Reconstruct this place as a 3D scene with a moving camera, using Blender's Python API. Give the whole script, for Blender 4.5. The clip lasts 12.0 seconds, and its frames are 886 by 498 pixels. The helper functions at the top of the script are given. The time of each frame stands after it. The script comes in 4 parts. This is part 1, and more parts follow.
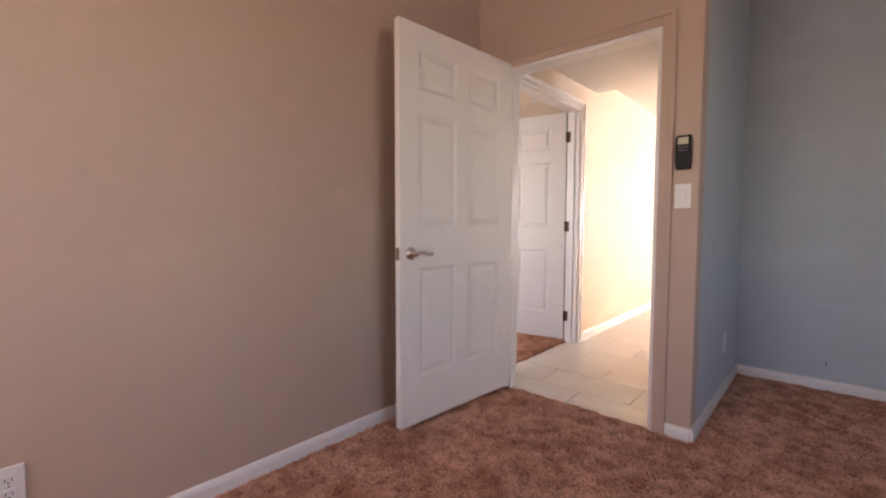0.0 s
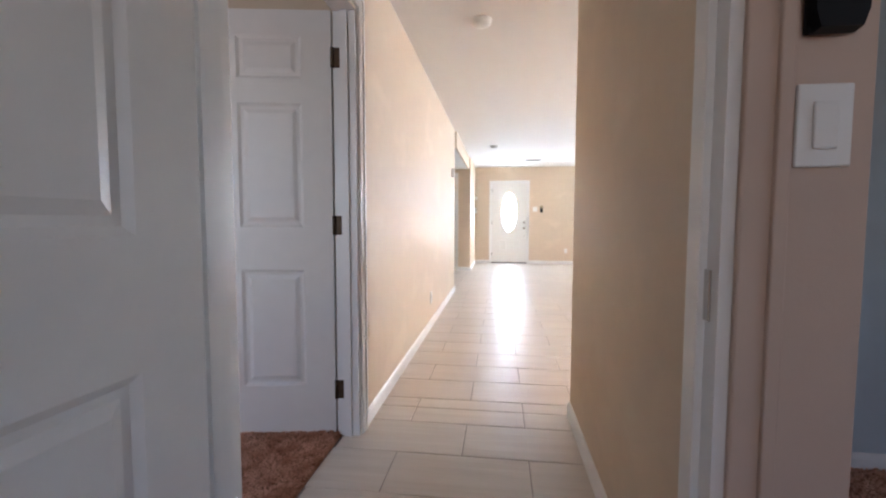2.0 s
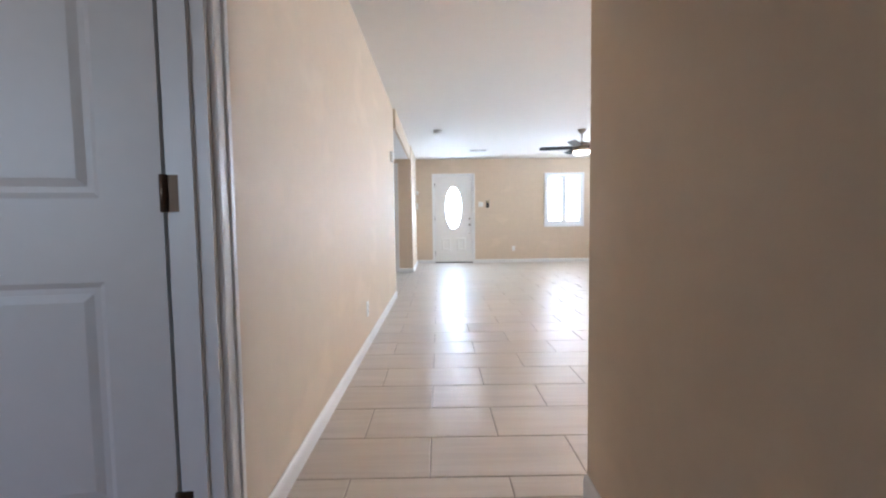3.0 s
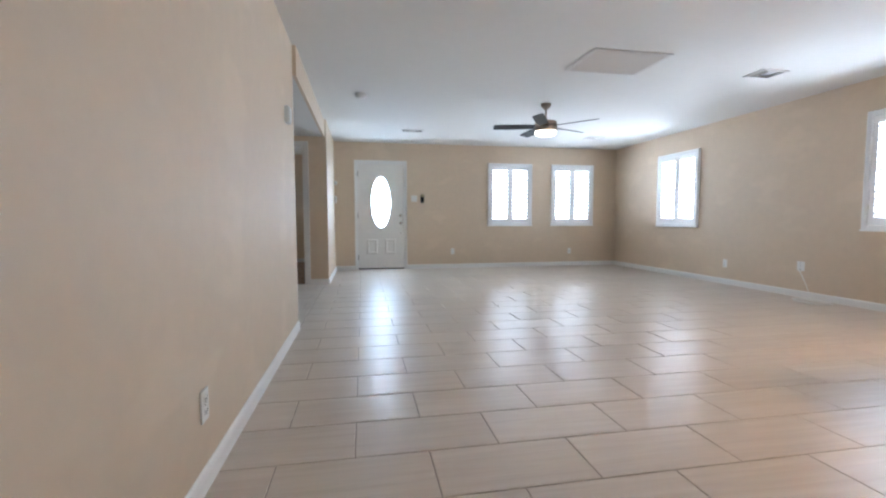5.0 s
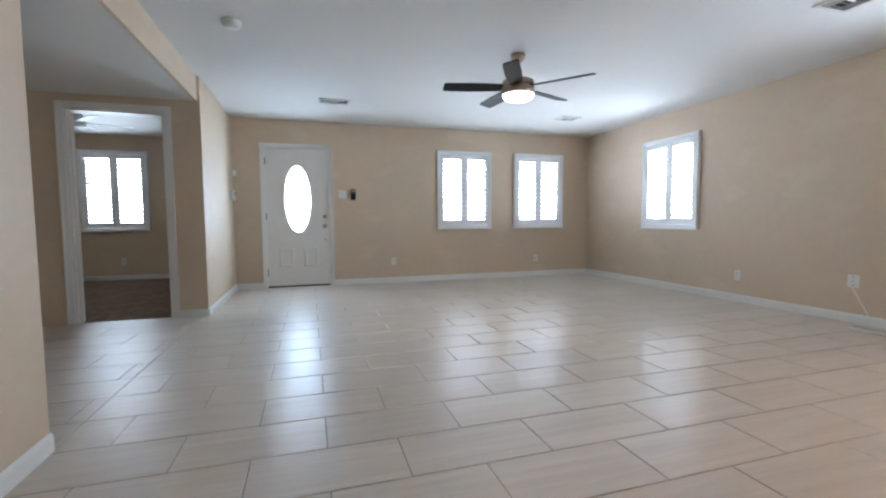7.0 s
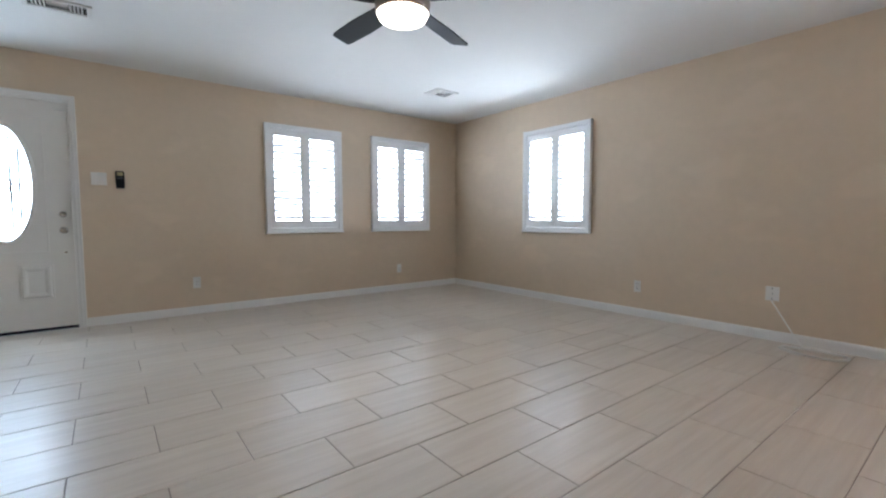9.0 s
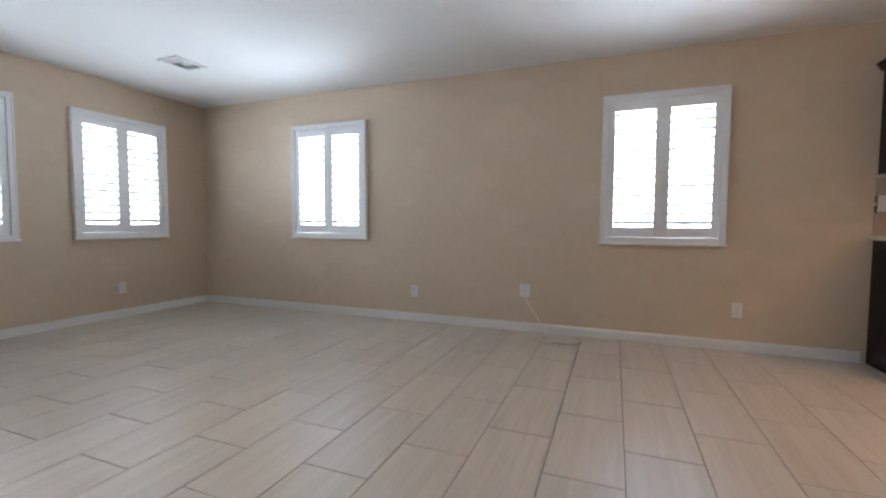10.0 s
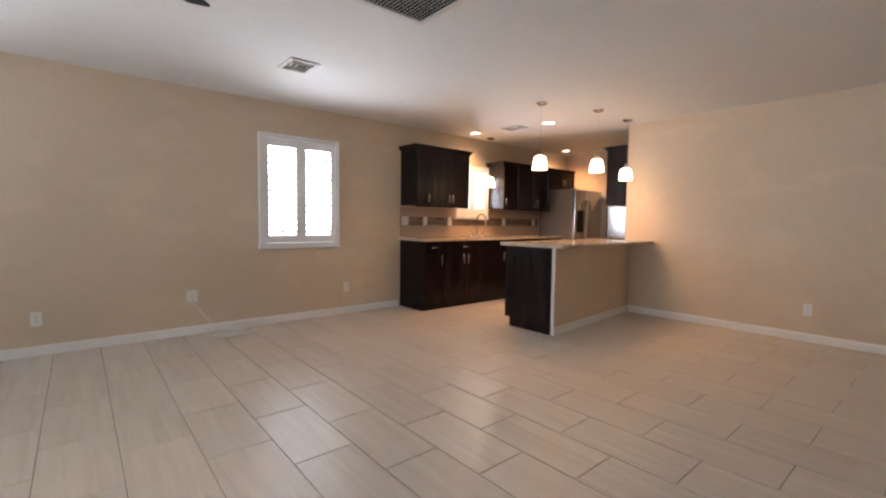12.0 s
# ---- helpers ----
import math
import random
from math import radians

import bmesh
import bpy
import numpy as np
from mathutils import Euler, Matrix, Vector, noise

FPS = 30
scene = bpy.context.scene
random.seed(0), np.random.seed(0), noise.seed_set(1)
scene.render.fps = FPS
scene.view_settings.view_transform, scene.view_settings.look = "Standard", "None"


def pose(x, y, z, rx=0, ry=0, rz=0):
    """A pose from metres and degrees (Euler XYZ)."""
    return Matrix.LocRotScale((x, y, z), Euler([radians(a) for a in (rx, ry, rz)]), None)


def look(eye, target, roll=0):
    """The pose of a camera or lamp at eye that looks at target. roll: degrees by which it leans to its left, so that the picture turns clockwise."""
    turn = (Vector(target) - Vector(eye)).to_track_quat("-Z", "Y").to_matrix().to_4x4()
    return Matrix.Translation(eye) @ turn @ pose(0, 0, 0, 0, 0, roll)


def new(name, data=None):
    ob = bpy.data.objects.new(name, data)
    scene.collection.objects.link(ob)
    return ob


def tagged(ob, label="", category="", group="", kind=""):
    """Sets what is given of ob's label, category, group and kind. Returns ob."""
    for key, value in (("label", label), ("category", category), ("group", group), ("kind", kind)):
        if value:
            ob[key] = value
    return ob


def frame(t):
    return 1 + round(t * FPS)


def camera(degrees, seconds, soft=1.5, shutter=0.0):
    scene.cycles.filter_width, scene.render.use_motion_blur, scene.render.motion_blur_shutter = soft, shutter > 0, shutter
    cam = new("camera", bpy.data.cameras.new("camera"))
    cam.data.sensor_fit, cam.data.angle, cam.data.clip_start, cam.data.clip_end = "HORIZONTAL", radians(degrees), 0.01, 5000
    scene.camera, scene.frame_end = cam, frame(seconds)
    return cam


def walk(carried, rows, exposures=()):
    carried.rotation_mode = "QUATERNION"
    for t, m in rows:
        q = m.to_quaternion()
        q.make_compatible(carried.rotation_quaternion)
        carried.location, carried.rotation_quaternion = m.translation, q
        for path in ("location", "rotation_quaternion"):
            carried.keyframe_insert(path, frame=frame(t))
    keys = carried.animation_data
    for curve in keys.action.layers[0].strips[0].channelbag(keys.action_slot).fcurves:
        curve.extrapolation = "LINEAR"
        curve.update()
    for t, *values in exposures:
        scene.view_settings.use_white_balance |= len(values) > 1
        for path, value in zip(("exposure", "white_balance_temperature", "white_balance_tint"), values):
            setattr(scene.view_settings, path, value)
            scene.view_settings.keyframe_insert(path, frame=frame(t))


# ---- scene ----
cam = camera(91.1, 12.0, soft=2.2)
PATH = [
    (0, (1.647, -3.67, 1.058), (0.319, -2.18, 0.94), 0.1),
    (0.5, (1.391, -3.316, 1.044), (0.39, -1.589, 0.93), 0.1),
    (1, (1.106, -2.946, 1.051), (0.431, -1.067, 0.927), 0.2),
    (1.5, (0.897, -2.481, 1.05), (0.444, -0.537, 0.925), 0.5),
    (2, (0.673, -2.063, 1.054), (0.415, -0.084, 0.925), 0.1),
    (2.5, (0.596, -1.607, 1.017), (0.55, 0.388, 0.887), -0.1),
    (3, (0.558, -1.14, 0.955), (0.576, 0.856, 0.83), -0.7),
    (5, (0.555, 0.566, 0.939), (0.917, 2.528, 0.805), -0.1),
    (5.5, (0.65, 0.987, 0.938), (1.107, 2.93, 0.808), -0.1),
    (6, (0.75, 1.436, 0.942), (1.24, 3.371, 0.812), -0.3),
    (6.5, (0.888, 1.855, 0.945), (1.435, 3.774, 0.814), -0.4),
    (8.5, (1.483, 3.456, 0.97), (2.368, 5.245, 0.836), -0.2),
    (9, (1.559, 3.802, 0.972), (2.782, 5.379, 0.835), -0.1),
    (9.5, (1.749, 3.971, 0.978), (3.306, 5.219, 0.845), 0.0),
    (10, (1.79, 4.154, 0.973), (3.647, 4.887, 0.86), 0.3),
    (10.5, (1.541, 4.41, 1.02), (3.538, 4.458, 0.91), 0.4),
    (11, (1.297, 4.801, 1.076), (3.209, 4.228, 0.951), 0.3),
    (11.5, (1.117, 5.268, 1.099), (2.83, 4.242, 0.977), 0.6),
    (12, (0.965, 5.741, 1.128), (2.492, 4.455, 1.002), 0.7),
]
EXPOSURES = [(0, 3.05, 7200, 23), (1, 2.78, 6500, 18), (2, 2.06, 5900, 14), (3.2, 1.58, 5450, 10), (5, 0.9, 5400, 8), (6.5, 0.72, 5400, 7),
             (8.5, 0.45, 5500, 8), (9.5, 0.38, 5600, 8), (10.5, 0.3, 5650, 10), (11, 0.42, 5800, 11), (12, 0.46, 6100, 14)]
walk(cam, [(t, look(eye, target, roll)) for t, eye, target, roll in PATH], EXPOSURES)

# ---- world, daylight and lamps ----
world = bpy.data.worlds.new("sky")
scene.world = world
world.use_nodes = True
wn = world.node_tree.nodes
sky = wn.new("ShaderNodeTexSky")
sky.sky_type = "NISHITA"
sky.sun_disc = False
sky.sun_elevation, sky.sun_rotation = radians(62), radians(200)
world.node_tree.links.new(sky.outputs[0], wn["Background"].inputs[0])
wn["Background"].inputs[1].default_value = 0.12
sun = new("sun", bpy.data.lights.new("sun", "SUN"))
sun.data.energy, sun.data.angle, sun.data.color = 2.2, radians(0.6), (1, 0.95, 0.88)
sun.matrix_world = look((0, 0, 20), (3.2, 8.8, 1.0))

DAY = 52.0          # watts behind each living-room window


def window_light(name, eye, target, w, h, watts, color=(0.91, 0.96, 1.0)):
    """The sky's light in a window's opening."""
    lamp = new(name, bpy.data.lights.new(name, "AREA"))
    lamp.data.shape, lamp.data.size, lamp.data.size_y = "RECTANGLE", w, h
    lamp.data.energy, lamp.data.color = watts, color
    lamp.matrix_world = look(eye, target)


def bulb(name, x, y, z, watts, radius=0.03, color=(1.0, 0.62, 0.34)):
    lamp = new(name, bpy.data.lights.new(name, "POINT"))
    lamp.data.energy, lamp.data.shadow_soft_size, lamp.data.color = watts, radius, color
    lamp.location = (x, y, z)


def spot(name, x, y, z, watts, color=(1.0, 0.53, 0.23)):
    lamp = new(name, bpy.data.lights.new(name, "SPOT"))
    lamp.data.energy, lamp.data.shadow_soft_size, lamp.data.color = watts, 0.11, color
    lamp.data.spot_size, lamp.data.spot_blend = radians(142), 0.9
    lamp.location = (x, y, z)


# ---- plan, in metres ----
CEIL, HALLC, ALCC, BEDC = 2.38, 2.245, 2.135, 2.62
FRONT, RIGHT, SOUTH = 8.88, 5.74, 0.305      # inner faces of the living room
DOORW, NICHE = -1.378, -0.07                 # bedroom door wall, back of the niche
T, TH = 0.13, 0.105                          # wall thickness, and the hall partition's
KEND = -1.28                                 # far end of the kitchen
WIN_Z = (0.825, 2.045)

# ---- materials ----


def mat(name, color, rough=0.5, metal=0.0, var=0.08, scale=6.0, bump=0.0, bscale=200.0, spec=0.5, stretch=(1, 1, 1), tint=None):
    """A surface with broad and fine variation of its colour, roughness and relief."""
    m = bpy.data.materials.new(name)
    m.use_nodes = True
    n, l = m.node_tree.nodes, m.node_tree.links
    bsdf = n["Principled BSDF"]
    bsdf.inputs["Metallic"].default_value = metal
    bsdf.inputs["Specular IOR Level"].default_value = spec
    mp = n.new("ShaderNodeMapping")
    mp.inputs["Scale"].default_value = stretch
    geo = n.new("ShaderNodeNewGeometry")
    l.new(geo.outputs["Position"], mp.inputs["Vector"])
    broad, fine = n.new("ShaderNodeTexNoise"), n.new("ShaderNodeTexNoise")
    broad.inputs["Scale"].default_value, broad.inputs["Detail"].default_value = scale * 0.25, 3
    fine.inputs["Scale"].default_value, fine.inputs["Detail"].default_value = scale * 5, 6
    for tex in (broad, fine):
        l.new(mp.outputs[0], tex.inputs["Vector"])
    add = n.new("ShaderNodeMath")
    add.operation = "ADD"
    l.new(broad.outputs["Fac"], add.inputs[0])
    l.new(fine.outputs["Fac"], add.inputs[1])
    half = n.new("ShaderNodeMath")
    half.operation = "MULTIPLY"
    half.inputs[1].default_value = 0.5
    l.new(add.outputs[0], half.inputs[0])
    ramp = n.new("ShaderNodeValToRGB")
    ramp.color_ramp.elements[0].position, ramp.color_ramp.elements[1].position = 0.3, 0.7
    other = tint or color
    ramp.color_ramp.elements[0].color = (*[c * (1 - var) for c in other], 1)
    ramp.color_ramp.elements[1].color = (*[min(1, c * (1 + var)) for c in color], 1)
    l.new(half.outputs[0], ramp.inputs[0])
    l.new(ramp.outputs[0], bsdf.inputs["Base Color"])
    mr = n.new("ShaderNodeMapRange")
    mr.inputs["To Min"].default_value, mr.inputs["To Max"].default_value = max(0.02, rough - 0.07), min(1, rough + 0.07)
    l.new(half.outputs[0], mr.inputs["Value"])
    l.new(mr.outputs[0], bsdf.inputs["Roughness"])
    if bump:
        rel = n.new("ShaderNodeTexNoise")
        rel.inputs["Scale"].default_value, rel.inputs["Detail"].default_value = bscale, 4
        l.new(geo.outputs["Position"], rel.inputs["Vector"])
        bm_ = n.new("ShaderNodeBump")
        bm_.inputs["Strength"].default_value, bm_.inputs["Distance"].default_value = bump, 0.004
        l.new(rel.outputs["Fac"], bm_.inputs["Height"])
        l.new(bm_.outputs[0], bsdf.inputs["Normal"])
    return m


def glow(name, color, strength):
    m = bpy.data.materials.new(name)
    m.use_nodes = True
    b = m.node_tree.nodes["Principled BSDF"]
    b.inputs["Base Color"].default_value = (*color, 1)
    b.inputs["Emission Color"].default_value = (*color, 1)
    b.inputs["Emission Strength"].default_value = strength
    return m


def clear_glass(name, rough=0.0):
    m = bpy.data.materials.new(name)
    m.use_nodes = True
    b = m.node_tree.nodes["Principled BSDF"]
    b.inputs["Transmission Weight"].default_value = 1
    b.inputs["Roughness"].default_value = rough
    b.inputs["IOR"].default_value = 1.45
    return m


def tile_mat():
    """Glazed porcelain with streaks along its length, each tile a little different."""
    m = mat("porcelain", (0.46, 0.395, 0.335), 0.32, var=0.05, scale=5, bump=0.02, bscale=60, spec=0.5)
    n, l = m.node_tree.nodes, m.node_tree.links
    bsdf = n["Principled BSDF"]
    geo = n.new("ShaderNodeNewGeometry")
    info = n.new("ShaderNodeObjectInfo")
    isl = n.new("ShaderNodeMath")
    isl.operation = "ADD"
    l.new(info.outputs["Random"], isl.inputs[0])
    l.new(geo.outputs["Random Per Island"], isl.inputs[1])
    comb = n.new("ShaderNodeCombineXYZ")
    ten = n.new("ShaderNodeMath")
    ten.operation = "MULTIPLY"
    ten.inputs[1].default_value = 37.0
    l.new(isl.outputs[0], ten.inputs[0])
    l.new(ten.outputs[0], comb.inputs["Z"])
    l.new(ten.outputs[0], comb.inputs["X"])
    shift = n.new("ShaderNodeVectorMath")
    shift.operation = "ADD"
    l.new(geo.outputs["Position"], shift.inputs[0])
    l.new(comb.outputs[0], shift.inputs[1])
    mp = n.new("ShaderNodeMapping")
    mp.inputs["Scale"].default_value = (0.9, 15, 1)
    l.new(shift.outputs[0], mp.inputs["Vector"])
    tex = n.new("ShaderNodeTexNoise")
    tex.inputs["Scale"].default_value, tex.inputs["Detail"].default_value, tex.inputs["Roughness"].default_value = 1.6, 7, 0.62
    tex.inputs["Distortion"].default_value = 0.6
    l.new(mp.outputs[0], tex.inputs["Vector"])
    ramp = n.new("ShaderNodeValToRGB")
    e = ramp.color_ramp.elements
    e[0].position, e[0].color = 0.28, (0.55, 0.48, 0.41, 1)
    e[1].position, e[1].color = 0.72, (0.66, 0.595, 0.52, 1)
    l.new(tex.outputs["Fac"], ramp.inputs[0])
    hsv = n.new("ShaderNodeHueSaturation")
    val = n.new("ShaderNodeMapRange")
    val.inputs["From Max"].default_value = 2.0
    val.inputs["To Min"].default_value, val.inputs["To Max"].default_value = 0.92, 1.08
    l.new(isl.outputs[0], val.inputs["Value"])
    l.new(val.outputs[0], hsv.inputs["Value"])
    l.new(ramp.outputs[0], hsv.inputs["Color"])
    l.new(hsv.outputs[0], bsdf.inputs["Base Color"])
    return m


def carpet_mat(name, dark, light):
    """Cut pile: fine tufts, and broad patches where the pile lies differently."""
    m = mat(name, light, 0.95, var=0.3, scale=9, spec=0.1, tint=dark)
    n, l = m.node_tree.nodes, m.node_tree.links
    bsdf = n["Principled BSDF"]
    geo = n.new("ShaderNodeNewGeometry")
    tuft, patch, wide = n.new("ShaderNodeTexNoise"), n.new("ShaderNodeTexNoise"), n.new("ShaderNodeTexNoise")
    for tex, s, d in ((tuft, 110, 3), (patch, 13, 4), (wide, 4, 3)):
        tex.inputs["Scale"].default_value, tex.inputs["Detail"].default_value = s, d
        l.new(geo.outputs["Position"], tex.inputs["Vector"])
    a = n.new("ShaderNodeMath")
    a.operation = "MULTIPLY_ADD"
    a.inputs[1].default_value = 1.7
    l.new(patch.outputs["Fac"], a.inputs[0])
    l.new(tuft.outputs["Fac"], a.inputs[2])
    a2 = n.new("ShaderNodeMath")
    a2.operation = "ADD"
    l.new(a.outputs[0], a2.inputs[0])
    l.new(wide.outputs["Fac"], a2.inputs[1])
    mr = n.new("ShaderNodeMapRange")
    mr.inputs["From Min"].default_value, mr.inputs["From Max"].default_value = 1.48, 2.22
    l.new(a2.outputs[0], mr.inputs["Value"])
    ramp = n.new("ShaderNodeValToRGB")
    ramp.color_ramp.elements[0].color, ramp.color_ramp.elements[1].color = (*dark, 1), (*light, 1)
    l.new(mr.outputs[0], ramp.inputs[0])
    l.new(ramp.outputs[0], bsdf.inputs["Base Color"])
    bp = n.new("ShaderNodeBump")
    bp.inputs["Strength"].default_value, bp.inputs["Distance"].default_value = 1.0, 0.02
    l.new(a.outputs[0], bp.inputs["Height"])
    l.new(bp.outputs[0], bsdf.inputs["Normal"])
    return m


def wall_mat(name, color):
    """Rolled wall paint: orange-peel relief, broad unevenness and a few touched-up patches."""
    m = mat(name, color, 0.62, var=0.04, scale=2.5, bump=0.12, bscale=90)
    n, l = m.node_tree.nodes, m.node_tree.links
    bsdf = n["Principled BSDF"]
    base = bsdf.inputs["Base Color"].links[0].from_socket
    geo, mp, tex, cut, mix = n.new("ShaderNodeNewGeometry"), n.new("ShaderNodeMapping"), n.new("ShaderNodeTexNoise"), n.new("ShaderNodeMapRange"), n.new("ShaderNodeMix")
    mp.inputs["Scale"].default_value = (1.0, 1.0, 1.9)
    l.new(geo.outputs["Position"], mp.inputs["Vector"])
    tex.inputs["Scale"].default_value, tex.inputs["Detail"].default_value = 1.7, 2.5
    l.new(mp.outputs[0], tex.inputs["Vector"])
    cut.inputs["From Min"].default_value, cut.inputs["From Max"].default_value = 0.57, 0.66
    cut.inputs["To Max"].default_value = 0.62
    l.new(tex.outputs["Fac"], cut.inputs["Value"])
    mix.data_type = "RGBA"
    l.new(cut.outputs[0], mix.inputs["Factor"])
    l.new(base, mix.inputs["A"])
    mix.inputs["B"].default_value = (*[min(1, c * 1.07 + 0.015) for c in color], 1)
    l.new(mix.outputs["Result"], bsdf.inputs["Base Color"])
    return m


def granite_mat():
    m = mat("granite", (0.5, 0.41, 0.33), 0.12, var=0.35, scale=30, bump=0.0)
    return m


def wood_mat(name, dark, light, rough):
    return mat(name, light, rough, var=0.12, scale=5, bump=0.05, bscale=90, stretch=(9, 9, 0.7), tint=dark, spec=0.26)


M_WALL = wall_mat("beige_paint", (0.62, 0.50, 0.366))
M_BED = wall_mat("bedroom_paint", (0.51, 0.385, 0.305))
# recess and right wall: bluer than the other bedroom walls
M_BLUE = wall_mat("grey_blue_wall", (0.455, 0.51, 0.55))
M_CEIL = mat("ceiling_paint", (0.71, 0.695, 0.665), 0.8, var=0.02, scale=2, bump=0.25, bscale=60)
M_TRIM = mat("white_gloss_paint", (0.78, 0.77, 0.75), 0.35, var=0.02, scale=5, bump=0.03, bscale=70)
M_DOOR = mat("white_door_paint", (0.77, 0.75, 0.715), 0.38, var=0.03, scale=3, bump=0.05, bscale=80)
M_SHUT = mat("shutter_white", (0.82, 0.82, 0.82), 0.4, var=0.015, scale=5)
M_TILE = tile_mat()
M_GROUT = mat("grout", (0.32, 0.27, 0.23), 0.9, var=0.15, scale=20, bump=0.3)
M_CARPET = carpet_mat("rust_carpet", (0.34, 0.145, 0.085), (0.72, 0.37, 0.24))
M_CARPET2 = carpet_mat("tan_carpet", (0.27, 0.19, 0.135), (0.45, 0.34, 0.25))
M_YARN = carpet_mat("carpet_yarn", (0.53, 0.24, 0.15), (0.93, 0.55, 0.39))
M_ESP = wood_mat("espresso_wood", (0.008, 0.0052, 0.006), (0.014, 0.0085, 0.0086), 0.24)
M_GRAN = granite_mat()
M_STEEL = mat("brushed_steel", (0.56, 0.56, 0.57), 0.14, metal=1.0, var=0.05, scale=6, stretch=(1, 1, 30))
M_NICKEL = mat("satin_nickel", (0.55, 0.52, 0.48), 0.25, metal=1.0, var=0.04)
M_BRONZE = mat("aged_hinge", (0.12, 0.085, 0.06), 0.4, metal=1.0, var=0.1)
M_PLAST = mat("white_plastic", (0.75, 0.74, 0.71), 0.35, var=0.015)
M_BLACK = mat("black_plastic", (0.006, 0.006, 0.007), 0.42, var=0.1, spec=0.18)
M_DKGREY = mat("grey_rubber", (0.10, 0.10, 0.105), 0.5, var=0.05)
M_LCD = mat("lcd", (0.45, 0.38, 0.22), 0.2, var=0.05)
M_FRIDGESIDE = mat("grey_metal_side", (0.22, 0.195, 0.18), 0.45, var=0.04)
M_SPLASH = mat("tan_splash_tile", (0.42, 0.32, 0.24), 0.3, var=0.08, scale=12)
M_MOSAIC = mat("mosaic_glass", (0.16, 0.12, 0.10), 0.18, var=0.5, scale=25)
M_BLADE = mat("dark_blade", (0.02, 0.018, 0.017), 0.6, var=0.1, spec=0.2)
M_FANMETAL = mat("fan_nickel", (0.42, 0.34, 0.27), 0.35, metal=1.0, var=0.05)
M_WBLADE = mat("white_blade", (0.78, 0.78, 0.77), 0.4, var=0.02)
M_GLASS = clear_glass("glass")
M_LEAD = mat("came", (0.35, 0.36, 0.36), 0.4, metal=0.6, var=0.05)
M_VENT = mat("vent_metal", (0.62, 0.60, 0.57), 0.5, var=0.03)
# near-black colour for the shade inside the air ducts
M_DUCT_SHADE = mat("duct_shade", (0.04, 0.035, 0.03), 0.9, var=0.1)
M_SHADE = glow("lit_shade_glass", (1.0, 0.74, 0.45), 6.0)
M_BOWL = glow("lit_bowl_glass", (1.0, 0.86, 0.66), 3.0)
M_CAN = glow("lit_downlight", (1.0, 0.86, 0.66), 6.0)
M_GROUND = mat("gravel_ground", (0.32, 0.28, 0.23), 0.9, var=0.2, scale=3, bump=0.4)

# ---- mesh helpers ----


def mesh_object(name, bm, material, parent=None, label=""):
    me = bpy.data.meshes.new(name)
    bm.normal_update()
    bm.to_mesh(me)
    bm.free()
    me.materials.append(material)
    ob = new(name, me)
    if parent is not None:
        ob.parent = parent
    if label:
        ob["label"] = label
    return ob


def part(name, bm, material, parent, label=""):
    return mesh_object(name, bm, material, parent, label)


def box(bm, x0, x1, y0, y1, z0, z1, bevel=0.0):
    made = bmesh.ops.create_cube(bm, size=1, matrix=Matrix.Translation(((x0 + x1) / 2, (y0 + y1) / 2, (z0 + z1) / 2)) @ Matrix.Diagonal((abs(x1 - x0), abs(y1 - y0), abs(z1 - z0), 1)))
    if bevel:
        edges = {e for v in made["verts"] for e in v.link_edges}
        bmesh.ops.bevel(bm, geom=list(edges), offset=bevel, segments=2, affect="EDGES", profile=0.5)
    return bm


def boxes(*rows, bevel=0.0):
    bm = bmesh.new()
    for r in rows:
        box(bm, *r, bevel=bevel)
    return bm


def lathe(profile, seg=32, m=None):
    """A turned solid round z: profile rows of radius and height."""
    bm = bmesh.new()
    rings = []
    for r, z in profile:
        if r < 1e-5:
            rings.append([bm.verts.new((0, 0, z))])
        else:
            rings.append([bm.verts.new((r * math.cos(2 * math.pi * i / seg), r * math.sin(2 * math.pi * i / seg), z)) for i in range(seg)])
    for a, b in zip(rings, rings[1:]):
        for i in range(seg):
            j = (i + 1) % seg
            if len(a) == 1 and len(b) > 1:
                bm.faces.new((a[0], b[j], b[i]))
            elif len(b) == 1 and len(a) > 1:
                bm.faces.new((a[i], a[j], b[0]))
            elif len(a) > 1 and len(b) > 1:
                bm.faces.new((a[i], a[j], b[j], b[i]))
    bmesh.ops.recalc_face_normals(bm, faces=bm.faces)
    for f in bm.faces:
        f.smooth = True
    if m is not None:
        bm.transform(m)
    return bm


def tube(points, radius, seg=10):
    """A round bar along points."""
    bm = bmesh.new()
    pts = [Vector(p) for p in points]
    rings = []
    for i, p in enumerate(pts):
        d = (pts[min(i + 1, len(pts) - 1)] - pts[max(i - 1, 0)]).normalized()
        side = d.cross(Vector((0, 0, 1)))
        if side.length < 0.05:
            side = d.cross(Vector((0, 1, 0)))
        side.normalize()
        up = side.cross(d)
        rings.append([bm.verts.new(p + radius * (math.cos(2 * math.pi * k / seg) * side + math.sin(2 * math.pi * k / seg) * up)) for k in range(seg)])
    for a, b in zip(rings, rings[1:]):
        for k in range(seg):
            bm.faces.new((a[k], a[(k + 1) % seg], b[(k + 1) % seg], b[k]))
    bm.faces.new(rings[0])
    bm.faces.new(rings[-1])
    bmesh.ops.recalc_face_normals(bm, faces=bm.faces)
    for f in bm.faces:
        f.smooth = True
    return bm


def thing(name, label, category, group="", m=None):
    ob = new(name)
    if m is not None:
        ob.matrix_world = m
    return tagged(ob, label, category, group)


